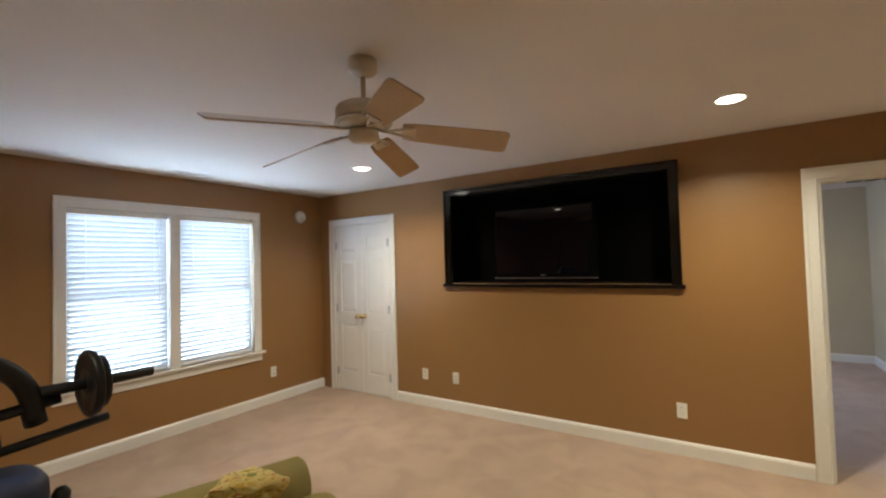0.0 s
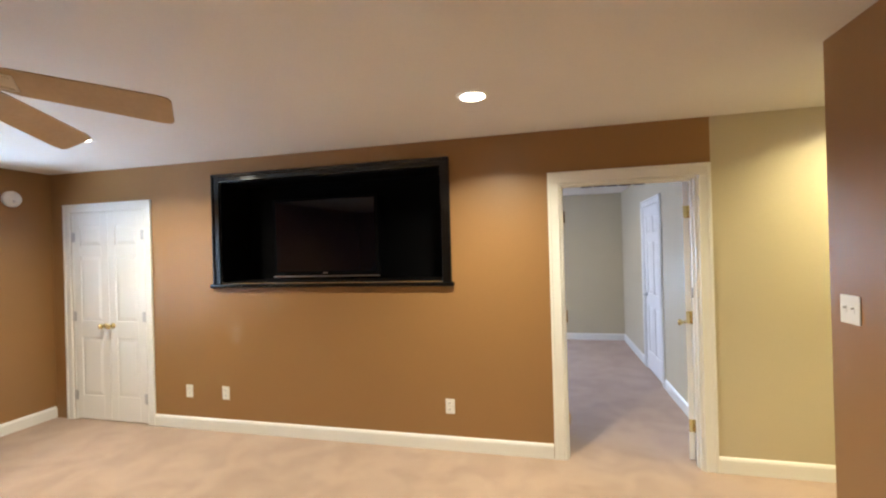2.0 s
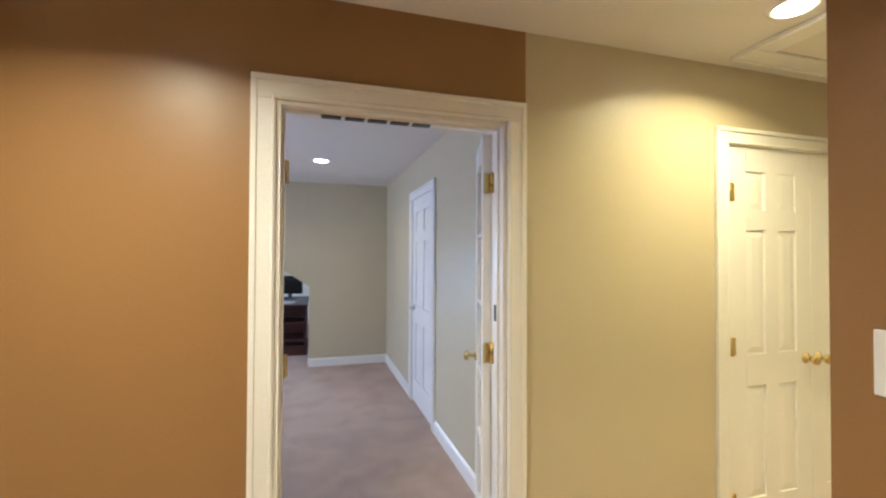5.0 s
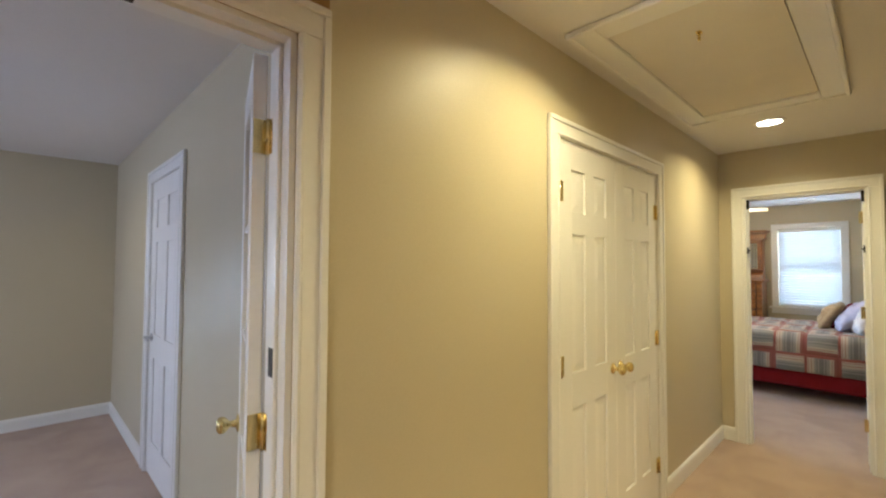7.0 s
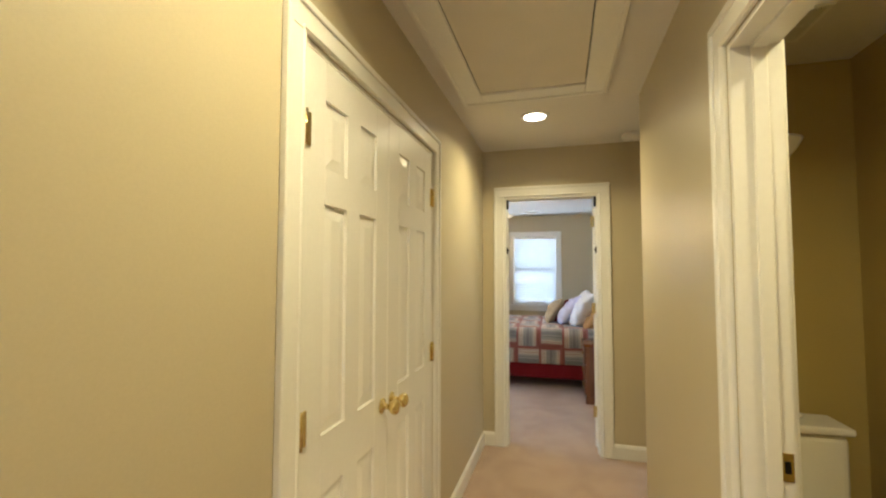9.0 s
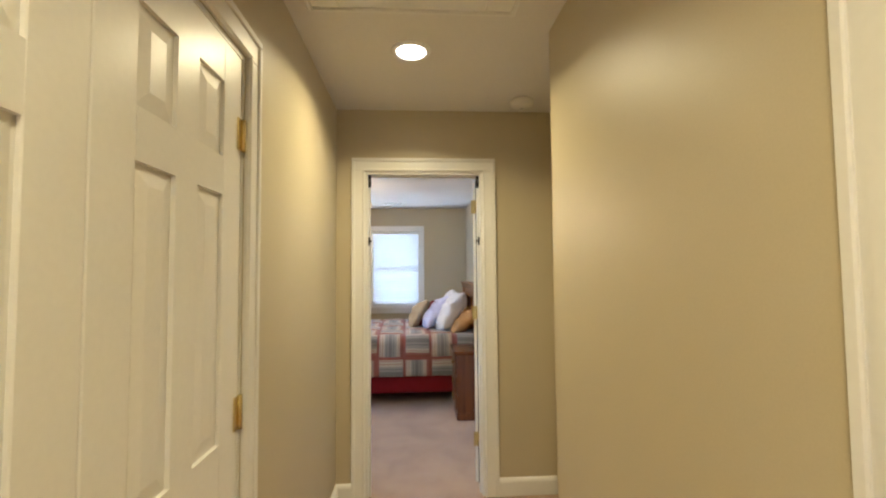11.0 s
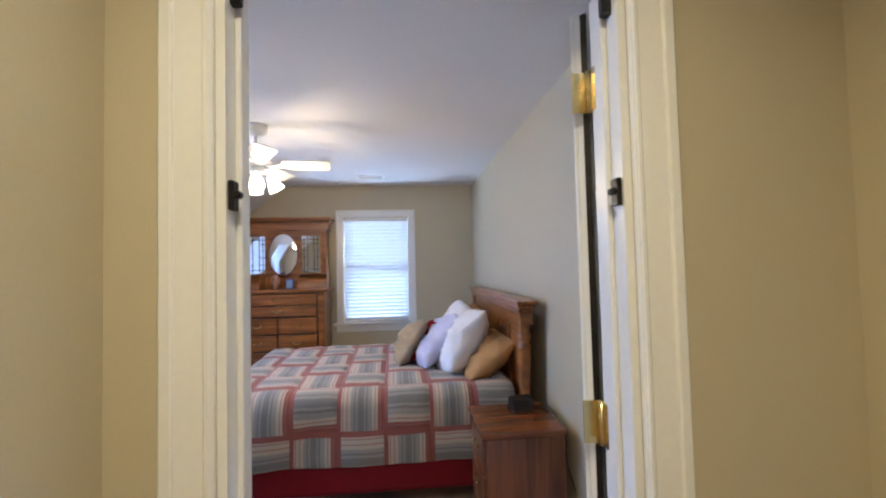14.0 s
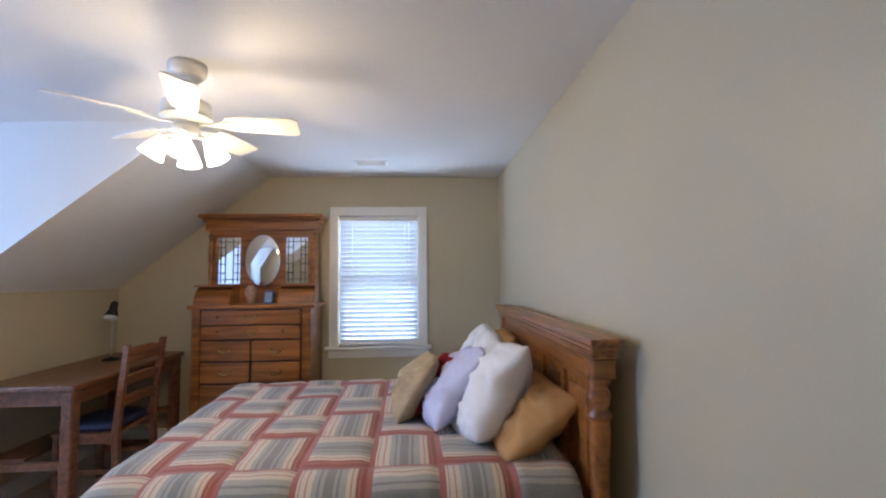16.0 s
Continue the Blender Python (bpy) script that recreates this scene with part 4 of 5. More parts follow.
boxpart("stand", BLACK_GLOSS, tv, -0.25, 0.25, -0.02, 0.12, 0.0, 0.027, bevel=0.004)


def superellipsoid(bm, sx, sy, sz, e1=0.35, e2=0.35, nu=28, nv=16, wrinkle=0.0, seed=0, m=None):
    def pw(c, e):
        return math.copysign(abs(c) ** e, c)
    rows = []
    for j in range(nv + 1):
        v = -math.pi / 2 + math.pi * j / nv
        row = []
        for i in range(nu):
            u = 2 * math.pi * i / nu
            p = Vector((sx * pw(math.cos(v), e1) * pw(math.cos(u), e2), sy * pw(math.cos(v), e1) * pw(math.sin(u), e2), sz * pw(math.sin(v), e1)))
            if wrinkle:
                p += p.normalized() * wrinkle * (noise.noise(p * 9 + Vector((seed * 7.1, 0, 0))) + 0.5 * noise.noise(p * 24 + Vector((0, seed * 3.3, 0))))
            row.append(bm.verts.new(m @ p if m else p))
        rows.append(row)
    for a, b in zip(rows, rows[1:]):
        for i in range(nu):
            try:
                bm.faces.new((a[i], a[(i + 1) % nu], b[(i + 1) % nu], b[i])).smooth = True
            except ValueError:
                pass
    bmesh.ops.remove_doubles(bm, verts=bm.verts[:], dist=1e-5)


def pillow(name, m, w, h, t, material, label, seed, pinch=0.25):
    """A stuffed pillow standing on edge: w wide (x), h high (z), t thick (y); corners drawn out, cloth wrinkled."""
    bm = bmnew()
    n = 44
    grids = []
    for s in (-1, 1):
        g = []
        for i in range(n + 1):
            row = []
            for j in range(n + 1):
                u, v = -1 + 2 * i / n, -1 + 2 * j / n
                bulge = max(0.0, (1 - u * u) * (1 - v * v)) ** 0.50
                k = 1 - pinch * 0.28 * ((1 - u * u) * v * v + (1 - v * v) * u * u) * 1.0
                k *= 1 - 0.13 * (u * u * v * v)
                p = Vector((u * w / 2 * k, s * t / 2 * bulge, v * h / 2 * k))
                q = p * 6 + Vector((seed * 5.3, s, 0))
                p.y += s * bulge * (0.044 * noise.noise(q) + 0.026 * noise.noise(q * 2.3) - 0.050 * abs(noise.noise(q * 1.2 + Vector((3, 1, 7)))) - 0.030 * abs(noise.noise(q * 2.6)) - 0.012 * abs(noise.noise(q * 5.3)))
                p.x += 0.022 * noise.noise(p * 7 + Vector((seed, 4, 1)))
                p.z += 0.022 * noise.noise(p * 7 + Vector((9, seed, 2)))
                row.append(bm.verts.new(p))
            g.append(row)
        grids.append(g)
    for g, s in zip(grids, (-1, 1)):
        for i in range(n):
            for j in range(n):
                q = (g[i][j], g[i + 1][j], g[i + 1][j + 1], g[i][j + 1])
                bm.faces.new(q if s < 0 else tuple(reversed(q))).smooth = True
    bmesh.ops.remove_doubles(bm, verts=bm.verts[:], dist=0.0008)
    ob = new(name, mesh_of(name, bm, material))
    ob.matrix_basis = m
    return tagged(ob, label, "pillow", "pillows on the bed")


def sofa():
    """Olive two-seat sofa seen from behind: its back and rolled arm."""
    s = thing("sofa", pose(-0.93, 0.80, 0, 0, 0, -19), "olive green upholstered sofa with rolled arms", "sofa")
    boxpart("base", OLIVE, s, -0.62, 0.62, -0.40, 0.42, 0.10, 0.32, bevel=0.03, seg=3)
    for x in (-0.31, 0.31):
        bm = bmnew()
        superellipsoid(bm, 0.30, 0.42, 0.09, 0.4, 0.25, wrinkle=0.02, seed=x, m=Matrix.Translation((x * 0.97, 0.10, 0.42)))
        part("seat_cushion", bm, OLIVE, s)
    for x in (-0.31, 0.31):
        bm = bmnew()
        superellipsoid(bm, 0.30, 0.12, 0.17, 0.5, 0.3, wrinkle=0.03, seed=x + 2, m=Matrix.Translation((x * 0.97, -0.25, 0.55)) @ Matrix.Rotation(radians(-10), 4, "X"))
        part("back_cushion", bm, OLIVE, s)
    boxpart("back", OLIVE, s, -0.76, 0.76, -0.47, -0.25, 0.12, 0.69, bevel=0.09, seg=5)
    for x in (-0.70, 0.70):
        bm = bmnew()
        box(bm, x - 0.085, x + 0.085, -0.42, 0.42, 0.10, 0.52, bevel=0.02, seg=2)
        lathe(bm, [(0.10, -0.44), (0.118, -0.42), (0.118, 0.42), (0.10, 0.44), (0.02, 0.445)], 24, m=Matrix.Translation((x, 0, 0.50)) @ Matrix.Rotation(radians(-90), 4, "X"))
        part("arm", bm, OLIVE, s)
    for x in (-0.6, 0.6):
        for y in (-0.36, 0.36):
            bm = bmnew()
            lathe(bm, [(0.018, 0.0), (0.026, 0.10)], 12, x, y)
            part("foot", bm, OLD_WOOD, s)


sofa()
FLORAL = mat("floral_print", (0.55, 0.45, 0.22), 0.9, var=0.2, scale=9, fine=200, bump=0.3)
_nt = FLORAL.node_tree
_v = _nt.nodes.new("ShaderNodeTexNoise")
_v.inputs["Scale"].default_value, _v.inputs["Distortion"].default_value = 6, 1.6
_r = _nt.nodes.new("ShaderNodeValToRGB")
_r.color_ramp.interpolation = "CONSTANT"
_r.color_ramp.elements[0].color, _r.color_ramp.elements[1].color, _r.color_ramp.elements[1].position = (0.42, 0.17, 0.05, 1), (0.60, 0.50, 0.20, 1), 0.38
_r.color_ramp.elements.new(0.54).color = (0.55, 0.36, 0.06, 1)
_r.color_ramp.elements.new(0.62).color = (0.20, 0.22, 0.07, 1)
_nt.links.new(_v.outputs[0], _r.inputs[0])
_nt.links.new(_r.outputs[0], _nt.nodes["Principled BSDF"].inputs["Base Color"])
tagged(pillow("throw_pillow", pose(-1.40, 1.10, 0.60, 52, 6, 66), 0.34, 0.34, 0.14, FLORAL, "floral print throw pillow on the sofa", 3), group="sofa pillows")


def weight_bench():
    """A lever-arm gym: curved dark tube arms with a weight plate on a sleeve."""
    g = thing("weight_machine", pose(-2.2, 0.30, 0), "black steel weight machine with loaded plates", "gym equipment")
    bm = bmnew()
    arc = [(0.0, 0.06 + 0.27 * math.sin(a), 0.95 + 0.27 * math.cos(a)) for a in [math.pi / 2 * k / 10 for k in range(11)]]
    tube(bm, [(-0.05, -0.9, 1.22), (-0.03, -0.2, 1.22)] + arc + [(0, 0.34, 0.90)], 0.040, 18)
    part("upper_arm", bm, IRON, g)
    boxpart("arm_pad", NAVY, g, -0.11, 0.01, -0.45, 0.02, 1.262, 1.295, bevel=0.012, seg=2, label="dark padded rest on the arm")
    bm = bmnew()
    tube(bm, [(0, -0.9, 0.90), (0, -0.1, 0.945), (0, 0.2, 0.965), (0, 0.42, 0.99)], 0.024, 12)
    part("lower_arm", bm, IRON, g)
    bm = bmnew()
    tube(bm, [(0, -0.9, 0.74), (0, 0.0, 0.80), (0, 0.30, 0.825), (0, 0.60, 0.855)], 0.020, 12)
    part("handle_bar", bm, IRON, g)
    bm = bmnew()
    tube(bm, [(0, 0.20, 0.965), (0, 0.22, 0.815)], 0.018, 10)
    part("strut", bm, IRON, g)
    boxpart("pad_post", IRON, g, 0.06, 0.11, 0.20, 0.25, 0.0, 0.62, bevel=0.004)
    bm = bmnew()
    superellipsoid(bm, 0.16, 0.15, 0.10, 0.6, 0.7, m=Matrix.Translation((0.09, 0.20, 0.66)))
    part("arm_rest_pad", bm, NAVY, g, "round dark blue vinyl pad")
    bm = bmnew()
    lathe(bm, [(0.012, -0.02), (0.03, -0.015), (0.034, 0.02), (0.02, 0.045), (0.004, 0.05)], 14, m=Matrix.Translation((0.085, 0.40, 0.58)))
    tube(bm, [(0.085, 0.24, 0.53), (0.085, 0.40, 0.57)], 0.012, 8)
    part("adjusting_knob", bm, IRON, g)
    m = Matrix.Translation((0, 0.53, 1.03)) @ Matrix.Rotation(radians(90), 4, "X")
    bm = bmnew()
    lathe(bm, [(0.02, 0.2), (0.026, 0.19), (0.026, -0.26), (0.02, -0.265)], 16, m=m)
    part("sleeve", bm, IRON, g)
    for off, r in ((0.0, 0.155), (-0.035, 0.125)):
        bm = bmnew()
        lathe(bm, [(0.03, 0.02 + off), (0.05, 0.020 + off), (0.055, 0.012 + off), (r - 0.03, 0.012 + off), (r - 0.022, 0.02 + off), (r - 0.004, 0.018 + off), (r, 0.008 + off), (r, -0.008 + off), (r - 0.004, -0.014 + off), (r - 0.025, -0.014 + off), (0.03, -0.012 + off)], 14, m=m)
        part("weight_plate", bm, IRON, g)
    for y in (-0.85,):
        for x in (-0.3, 0.3):
            boxpart("post", IRON, g, x - 0.03, x + 0.03, y - 0.03, y + 0.03, 0.0, 1.9, bevel=0.004)
    boxpart("crossbar", IRON, g, -0.3, 0.3, -0.88, -0.82, 1.08, 1.16)
    boxpart("floor_rail", IRON, g, -0.03, 0.03, -0.85, 0.2, 0.0, 0.06, bevel=0.006)
    boxpart("crossbar", IRON, g, -0.3, 0.3, -0.88, -0.82, 0.66, 0.72)
    boxpart("seat_post", IRON, g, -0.03, 0.03, 0.0, 0.06, 0.05, 0.42)
    bm = bmnew()
    superellipsoid(bm, 0.17, 0.24, 0.05, 0.5, 0.5, m=Matrix.Translation((0, 0.06, 0.45)))
    part("seat_pad", bm, NAVY, g, "dark blue vinyl seat pad")


weight_bench()


# ---------------------------------------------------------------- bedroom
def headboard_bed():
    b = thing("bed", pose(8.33, 2.66, 0), "oak panelled bed with turned posts", "bed")
    W = 1.86
    # headboard, standing in the plane y = 0
    for x in (-W / 2 + 0.07, W / 2 - 0.07):
        bm = bmnew()
        box(bm, x - 0.045, x + 0.045, -0.045, 0.045, 0.0, 0.42, bevel=0.006)
        lathe(bm, [(0.040, 0.42), (0.046, 0.44), (0.030, 0.46), (0.042, 0.50), (0.045, 0.56), (0.029, 0.60), (0.036, 0.64), (0.027, 0.70), (0.034, 0.80), (0.041, 0.90), (0.036, 0.94), (0.044, 0.955), (0.044, 0.965), (0.029, 0.985), (0.040, 1.01), (0.043, 1.04), (0.030, 1.065), (0.044, 1.08), (0.036, 1.10)], 24, x, 0.008)
        box(bm, x - 0.043, x + 0.043, -0.043, 0.043, 1.095, 1.17, bevel=0.006)
        part("post", bm, OAK, b, "turned oak bedpost")
    bm = bmnew()
    box(bm, -W / 2 - 0.02, W / 2 + 0.02, -0.062, 0.066, 1.222, 1.245, bevel=0.007, seg=2)
    box(bm, -W / 2 + 0.005, W / 2 - 0.005, -0.055, 0.056, 1.198, 1.222, bevel=0.008, seg=2)
    box(bm, -W / 2 + 0.02, W / 2 - 0.02, -0.049, 0.049, 1.168, 1.199, bevel=0.005)
    part("cornice", bm, OAK_X, b)
    bm = bmnew()
    box(bm, -W / 2 + 0.115, W / 2 - 0.115, -0.025, 0.020, 1.06, 1.155)
    box(bm, -W / 2 + 0.115, W / 2 - 0.115, -0.025, 0.020, 0.42, 0.56)
    n = 5
    fw = (W - 0.23) / n
    for i in range(n + 1):
        x = -W / 2 + 0.115 + i * fw
        box(bm, x - 0.028, x + 0.028, -0.025, 0.021, 0.56, 1.06)
    part("headboard_frame", bm, OAK_X, b)
    for i in range(n):
        x = -W / 2 + 0.115 + i * fw
        bm = bmnew()
        box(bm, x + 0.028, x + fw - 0.028, -0.015, 0.004, 0.56, 1.06)
        box(bm, x + 0.060, x + fw - 0.060, 0.004, 0.014, 0.60, 1.02, bevel=0.009)
        part("panel", bm, OAK, b)
    for x in (-0.72, 0.72):
        boxpart("foot_leg", OAK, b, x - 0.03, x + 0.03, 1.80, 1.86, 0.0, 0.20)
    boxpart("box_spring", RED_CLOTH, b, -0.80, 0.80, 0.06, 1.86, 0.12, 0.42, bevel=0.03, seg=2, label="dark red box spring cover")
    boxpart("mattress", SHEET, b, -0.80, 0.80, 0.06, 1.84, 0.42, 0.69, bevel=0.06, seg=3)


headboard_bed()


def quilt():
    """A quilt over the mattress, hanging at the two sides and the foot; its map runs along the cloth in metres."""
    W, L, top, r, hang = 0.845, 1.95, 0.706, 0.09, 0.40
    nx, ny = 110, 90

    def fold(s, half):
        """Arc length s from the middle to (out, down)."""
        a = abs(s)
        flat = half - r
        if a <= flat:
            o, d = a, 0.0
        elif a <= flat + r * math.pi / 2:
            k = (a - flat) / r
            o, d = flat + r * math.sin(k), r * (1 - math.cos(k))
        else:
            o, d = half + 0.03 * (a - flat - r * math.pi / 2), r + a - flat - r * math.pi / 2
        return math.copysign(o, s), d
    tot = W - r + r * math.pi / 2 + hang - r
    totl = L - r + r * math.pi / 2 + hang - r

    def cloth(s, t):
        """The draped surface at arc lengths s across and t along; it lies a little askew and droops at the corners."""
        x, dx = fold(s, W)
        y, dy = fold(t, L)
        d = max(dx, dy) if min(dx, dy) < 0.02 else math.sqrt(dx * dx + dy * dy) * 0.86
        d = min(d, hang)
        p = Vector((x, y, top - d))
        q = Vector((s, t, 0))
        p.z += 0.010 * noise.noise(q * 3) + 0.005 * noise.noise(q * 9)
        p.z -= 0.03 * max(0, abs(s) / W - 0.8) * max(0, t / L - 0.8) * 20 * (d < 0.1)
        sway = min(1, d / 0.2)
        if dx > r * 0.8:
            p.x += math.copysign(1, s) * sway * 0.018 * (0.5 + math.sin(t * 9 + noise.noise(q * 2) * 3))
        if dy > r * 0.8:
            p.y += sway * 0.02 * (0.5 + math.sin(s * 8 + noise.noise(q * 2) * 3))
        p.y += (0.05 * x / W - 0.03) * min(1, y / L)
        return p

    def sheet(rows):
        """A mesh over rows of (point, map place)."""
        bm = bmnew()
        uvl = bm.loops.layers.uv.new("uv")
        grid = [[(bm.verts.new(p), w) for p, w in row] for row in rows]
        for ra, rb in zip(grid, grid[1:]):
            for k in range(len(ra) - 1):
                c = [ra[k], rb[k], rb[k + 1], ra[k + 1]]
                f = bm.faces.new([v for v, _ in c])
                f.smooth = True
                for l, (_, w) in zip(f.loops, c):
                    l[uvl].uv = w
        return bm
    ss = [-tot + 2 * tot * i / nx for i in range(nx + 1)]
    ts = [0.02 + (totl - 0.02) * j / ny for j in range(ny + 1)]
    ob = thing("quilt", pose(8.36, 2.70, 0), "striped patchwork quilt in red, cream and grey on the bed", "quilt")
    backing = part("backing", sheet([[(cloth(a, b), (a, b)) for b in ts] for a in ss]), QUILT, ob)
    so = backing.modifiers.new("thickness", "SOLIDIFY")
    so.thickness, so.offset = 0.010, 1
    # padded patches, each one sewn down along its edges
    n = 10
    for cu in range(math.floor(-tot / CU), math.ceil(tot / CU)):
        for cv in range(0, math.ceil(totl / CV)):
            a0, a1 = max(cu * CU + 0.002, -tot + 0.004), min((cu + 1) * CU - 0.002, tot - 0.004)
            b0, b1 = max(cv * CV + 0.002, 0.03), min((cv + 1) * CV - 0.002, totl - 0.004)
            if a1 - a0 < 0.03 or b1 - b0 < 0.03:
                continue
            rows = []
            for i in range(n + 1):
                row = []
                for j in range(n + 1):
                    a, b = a0 + (a1 - a0) * i / n, b0 + (b1 - b0) * j / n
                    p = cloth(a, b)
                    nv = (cloth(a + 0.004, b) - p).cross(cloth(a, b + 0.004) - p).normalized()
                    e = min(min(a - a0, a1 - a) / 0.05, min(b - b0, b1 - b) / 0.05, 1)
                    up = 0.0105 + 0.009 * math.sqrt(max(0, e)) + e * 0.004 * noise.noise(Vector((a * 14, b * 14, 2)))
                    row.append((p + nv * up, (a, b)))
                rows.append(row)
            part("patch", sheet(rows), QUILT, ob)


quilt()
pillow("pillow", pose(7.98, 2.83, 0.835, 54, 0, 4), 0.70, 0.44, 0.24, GOLD_CLOTH, "gold cotton pillow leaning on the headboard", 1)
pillow("pillow", pose(8.78, 2.83, 0.92, 30, 0, -3), 0.66, 0.46, 0.24, GOLD_CLOTH, "gold cotton pillow leaning on the headboard", 8)
pillow("pillow", pose(8.10, 2.97, 0.895, 33, 10, 3), 0.66, 0.55, 0.33, SHEET, "white cotton pillow standing on the bed", 2)
pillow("pillow", pose(8.66, 2.95, 0.905, 24, -8, 3), 0.60, 0.52, 0.27, SHEET, "white cotton pillow standing on the bed", 4)
pillow("pillow", pose(8.22, 3.14, 0.90, 36, 6, 5), 0.54, 0.50, 0.21, LAVENDER, "lavender cotton pillow leaning on the white ones", 5)
pillow("pillow", pose(8.37, 3.25, 0.875, 38, 4, 6), 0.44, 0.40, 0.14, RED_CLOTH, "dark red cushion between the pillows", 6)
pillow("pillow", pose(8.34, 3.35, 0.87, 34, 4, 4), 0.46, 0.42, 0.17, TAN_CLOTH, "tan tapestry cushion leaning on the bed", 7)


def pull_handle(parent, x, y, z, w=0.09, axis="y"):
    """A bail pull: two posts and a hanging bow, on a front that faces -x in the parent."""
    bm = bmnew()
    for s in (-1, 1):
        lathe(bm, [(0.010, 0.0), (0.010, 0.004), (0.005, 0.012), (0.007, 0.016)], 10, m=pose(x, y + s * w / 2, z, 0, -90, 0))
    tube(bm, [(x - 0.014, y + w / 2 * math.cos(a), z - 0.028 * math.sin(a)) for a in [math.pi * k / 10 for k in range(11)]], 0.0048, 8)
    return part("handle", bm, BRASS, parent, "antique brass bail pull")


def dresser():
    d = thing("dresser", pose(9.64, 4.73, 0), "tall oak dresser with mirror hutch and leaded glass", "dresser")
    w, dep = 0.98, 0.42
    bm = bmnew()
    box(bm, 0.02, dep, -w / 2, w / 2, 0.06, 1.215)
    part("carcass", bm, OAK, d)
    # dark sheet behind the drawers deepens the shade in their gaps
    boxpart("drawer_opening", MAHOGANY, d, 0.012, 0.02, -w / 2 + 0.07, w / 2 - 0.07, 0.10, 1.21)
    boxpart("plinth", OAK, d, 0.0, dep, -w / 2 - 0.01, w / 2 + 0.01, 0.0, 0.08, bevel=0.006)
    boxpart("top", OAK, d, -0.02, dep, -w / 2 - 0.035, w / 2 + 0.035, 1.215, 1.25, bevel=0.010, seg=2)
    for s in (-1, 1):
        bm = bmnew()
        box(bm, -0.004, 0.02, s * (w / 2 - 0.035) - 0.035, s * (w / 2 - 0.035) + 0.035, 0.08, 1.215, bevel=0.004)
        for k in (-0.016, 0, 0.016):
            box(bm, -0.009, -0.004, s * (w / 2 - 0.035) + k - 0.005, s * (w / 2 - 0.035) + k + 0.005, 0.14, 1.13, bevel=0.002)
        part("pilaster", bm, OAK, d)
    rows = [(1.085, 1.20, 1), (0.965, 1.075, 1), (0.785, 0.950, 2), (0.605, 0.770, 2), (0.375, 0.590, 1), (0.12, 0.36, 1)]
    inner = w - 0.15
    for z0, z1, n in rows:
        for i in range(n):
            y0 = -inner / 2 + i * inner / n + 0.008
            y1 = y0 + inner / n - 0.016
            dr = boxpart("drawer", OAK, d, -0.016, 0.03, y0, y1, z0, z1, bevel=0.006, seg=2)
            mid = (z0 + z1) / 2 + 0.012
            pull_handle(dr, -0.016, (y0 + y1) / 2, mid)
            if n == 1 and z0 > 0.9:
                for yy in (y0 + 0.14, y1 - 0.14):
                    bm = bmnew()
                    lathe(bm, [(0.008, 0), (0.006, 0.01), (0.011, 0.018), (0.003, 0.022)], 10, m=pose(-0.016, yy, mid, 0, -90, 0))
                    part("knob", bm, BRASS, dr)
    # hutch
    h0, h1 = 1.25, 1.985
    hw = 0.94
    bm = bmnew()
    xb = 0.24
    holes = [(0.30, 0.20, 1.42, 1.84), (-0.30, 0.20, 1.42, 1.84)]
    box(bm, xb, xb + 0.03, -hw / 2, -0.40, h0, h1)
    box(bm, xb, xb + 0.03, 0.40, hw / 2, h0, h1)
    box(bm, xb, xb + 0.03, -0.20, 0.20, h0, h1)
    for s in (-1, 1):
        box(bm, xb, xb + 0.03, *sorted((s * 0.20, s * 0.40)), h0, 1.42)
        box(bm, xb, xb + 0.03, *sorted((s * 0.20, s * 0.40)), 1.84, h1)
    box(bm, xb + 0.03, dep, -hw / 2, -hw / 2 + 0.02, h0, h1)
    box(bm, xb + 0.03, dep, hw / 2 - 0.02, hw / 2, h0, h1)
    part("hutch_frame", bm, OAK, d)
    for s in (-1, 1):
        bm = bmnew()
        lathe(bm, [(0.022, 1.40), (0.026, 1.42), (0.018, 1.45), (0.022, 1.6), (0.024, 1.7), (0.018, 1.82), (0.026, 1.85), (0.022, 1.88)], 16, xb - 0.012, s * (hw / 2 - 0.02))
        part("column", bm, OAK, d)
        box_ = bmnew()
        prism(box_, [(0.03, 1.25), (0.05, 1.32), (0.09, 1.375), (0.14, 1.40), (xb, 1.40), (xb, 1.25)], "y", *sorted((s * (hw / 2 + 0.03), s * 0.20)))
        gb = part("glove_box", box_, OAK, d, "small oak side box with a sloping front")
        boxpart("lid", OAK, gb, 0.05, xb, *sorted((s * (hw / 2 + 0.035), s * 0.195)), 1.40, 1.416, bevel=0.004)
        pn = boxpart("leaded_pane", MIRROR, d, xb + 0.012, xb + 0.018, *sorted((s * 0.202, s * 0.398)), 1.422, 1.838, label="bevelled leaded glass panel")
        bm = bmnew()
        for yy in (0.225, 0.265, 0.335, 0.375):
            box(bm, xb + 0.006, xb + 0.012, s * yy - 0.003, s * yy + 0.003, 1.43, 1.83)
        for zz in (1.46, 1.52, 1.60, 1.68, 1.75, 1.80):
            if 1.5 < zz < 1.79:
                for a, b2 in ((0.205, 0.265), (0.335, 0.395)):
                    box(bm, xb + 0.006, xb + 0.012, *sorted((s * a, s * b2)), zz - 0.003, zz + 0.003)
            else:
                box(bm, xb + 0.006, xb + 0.012, *sorted((s * 0.205, s * 0.395)), zz - 0.003, zz + 0.003)
        part("lead_came", bm, LEAD, pn)
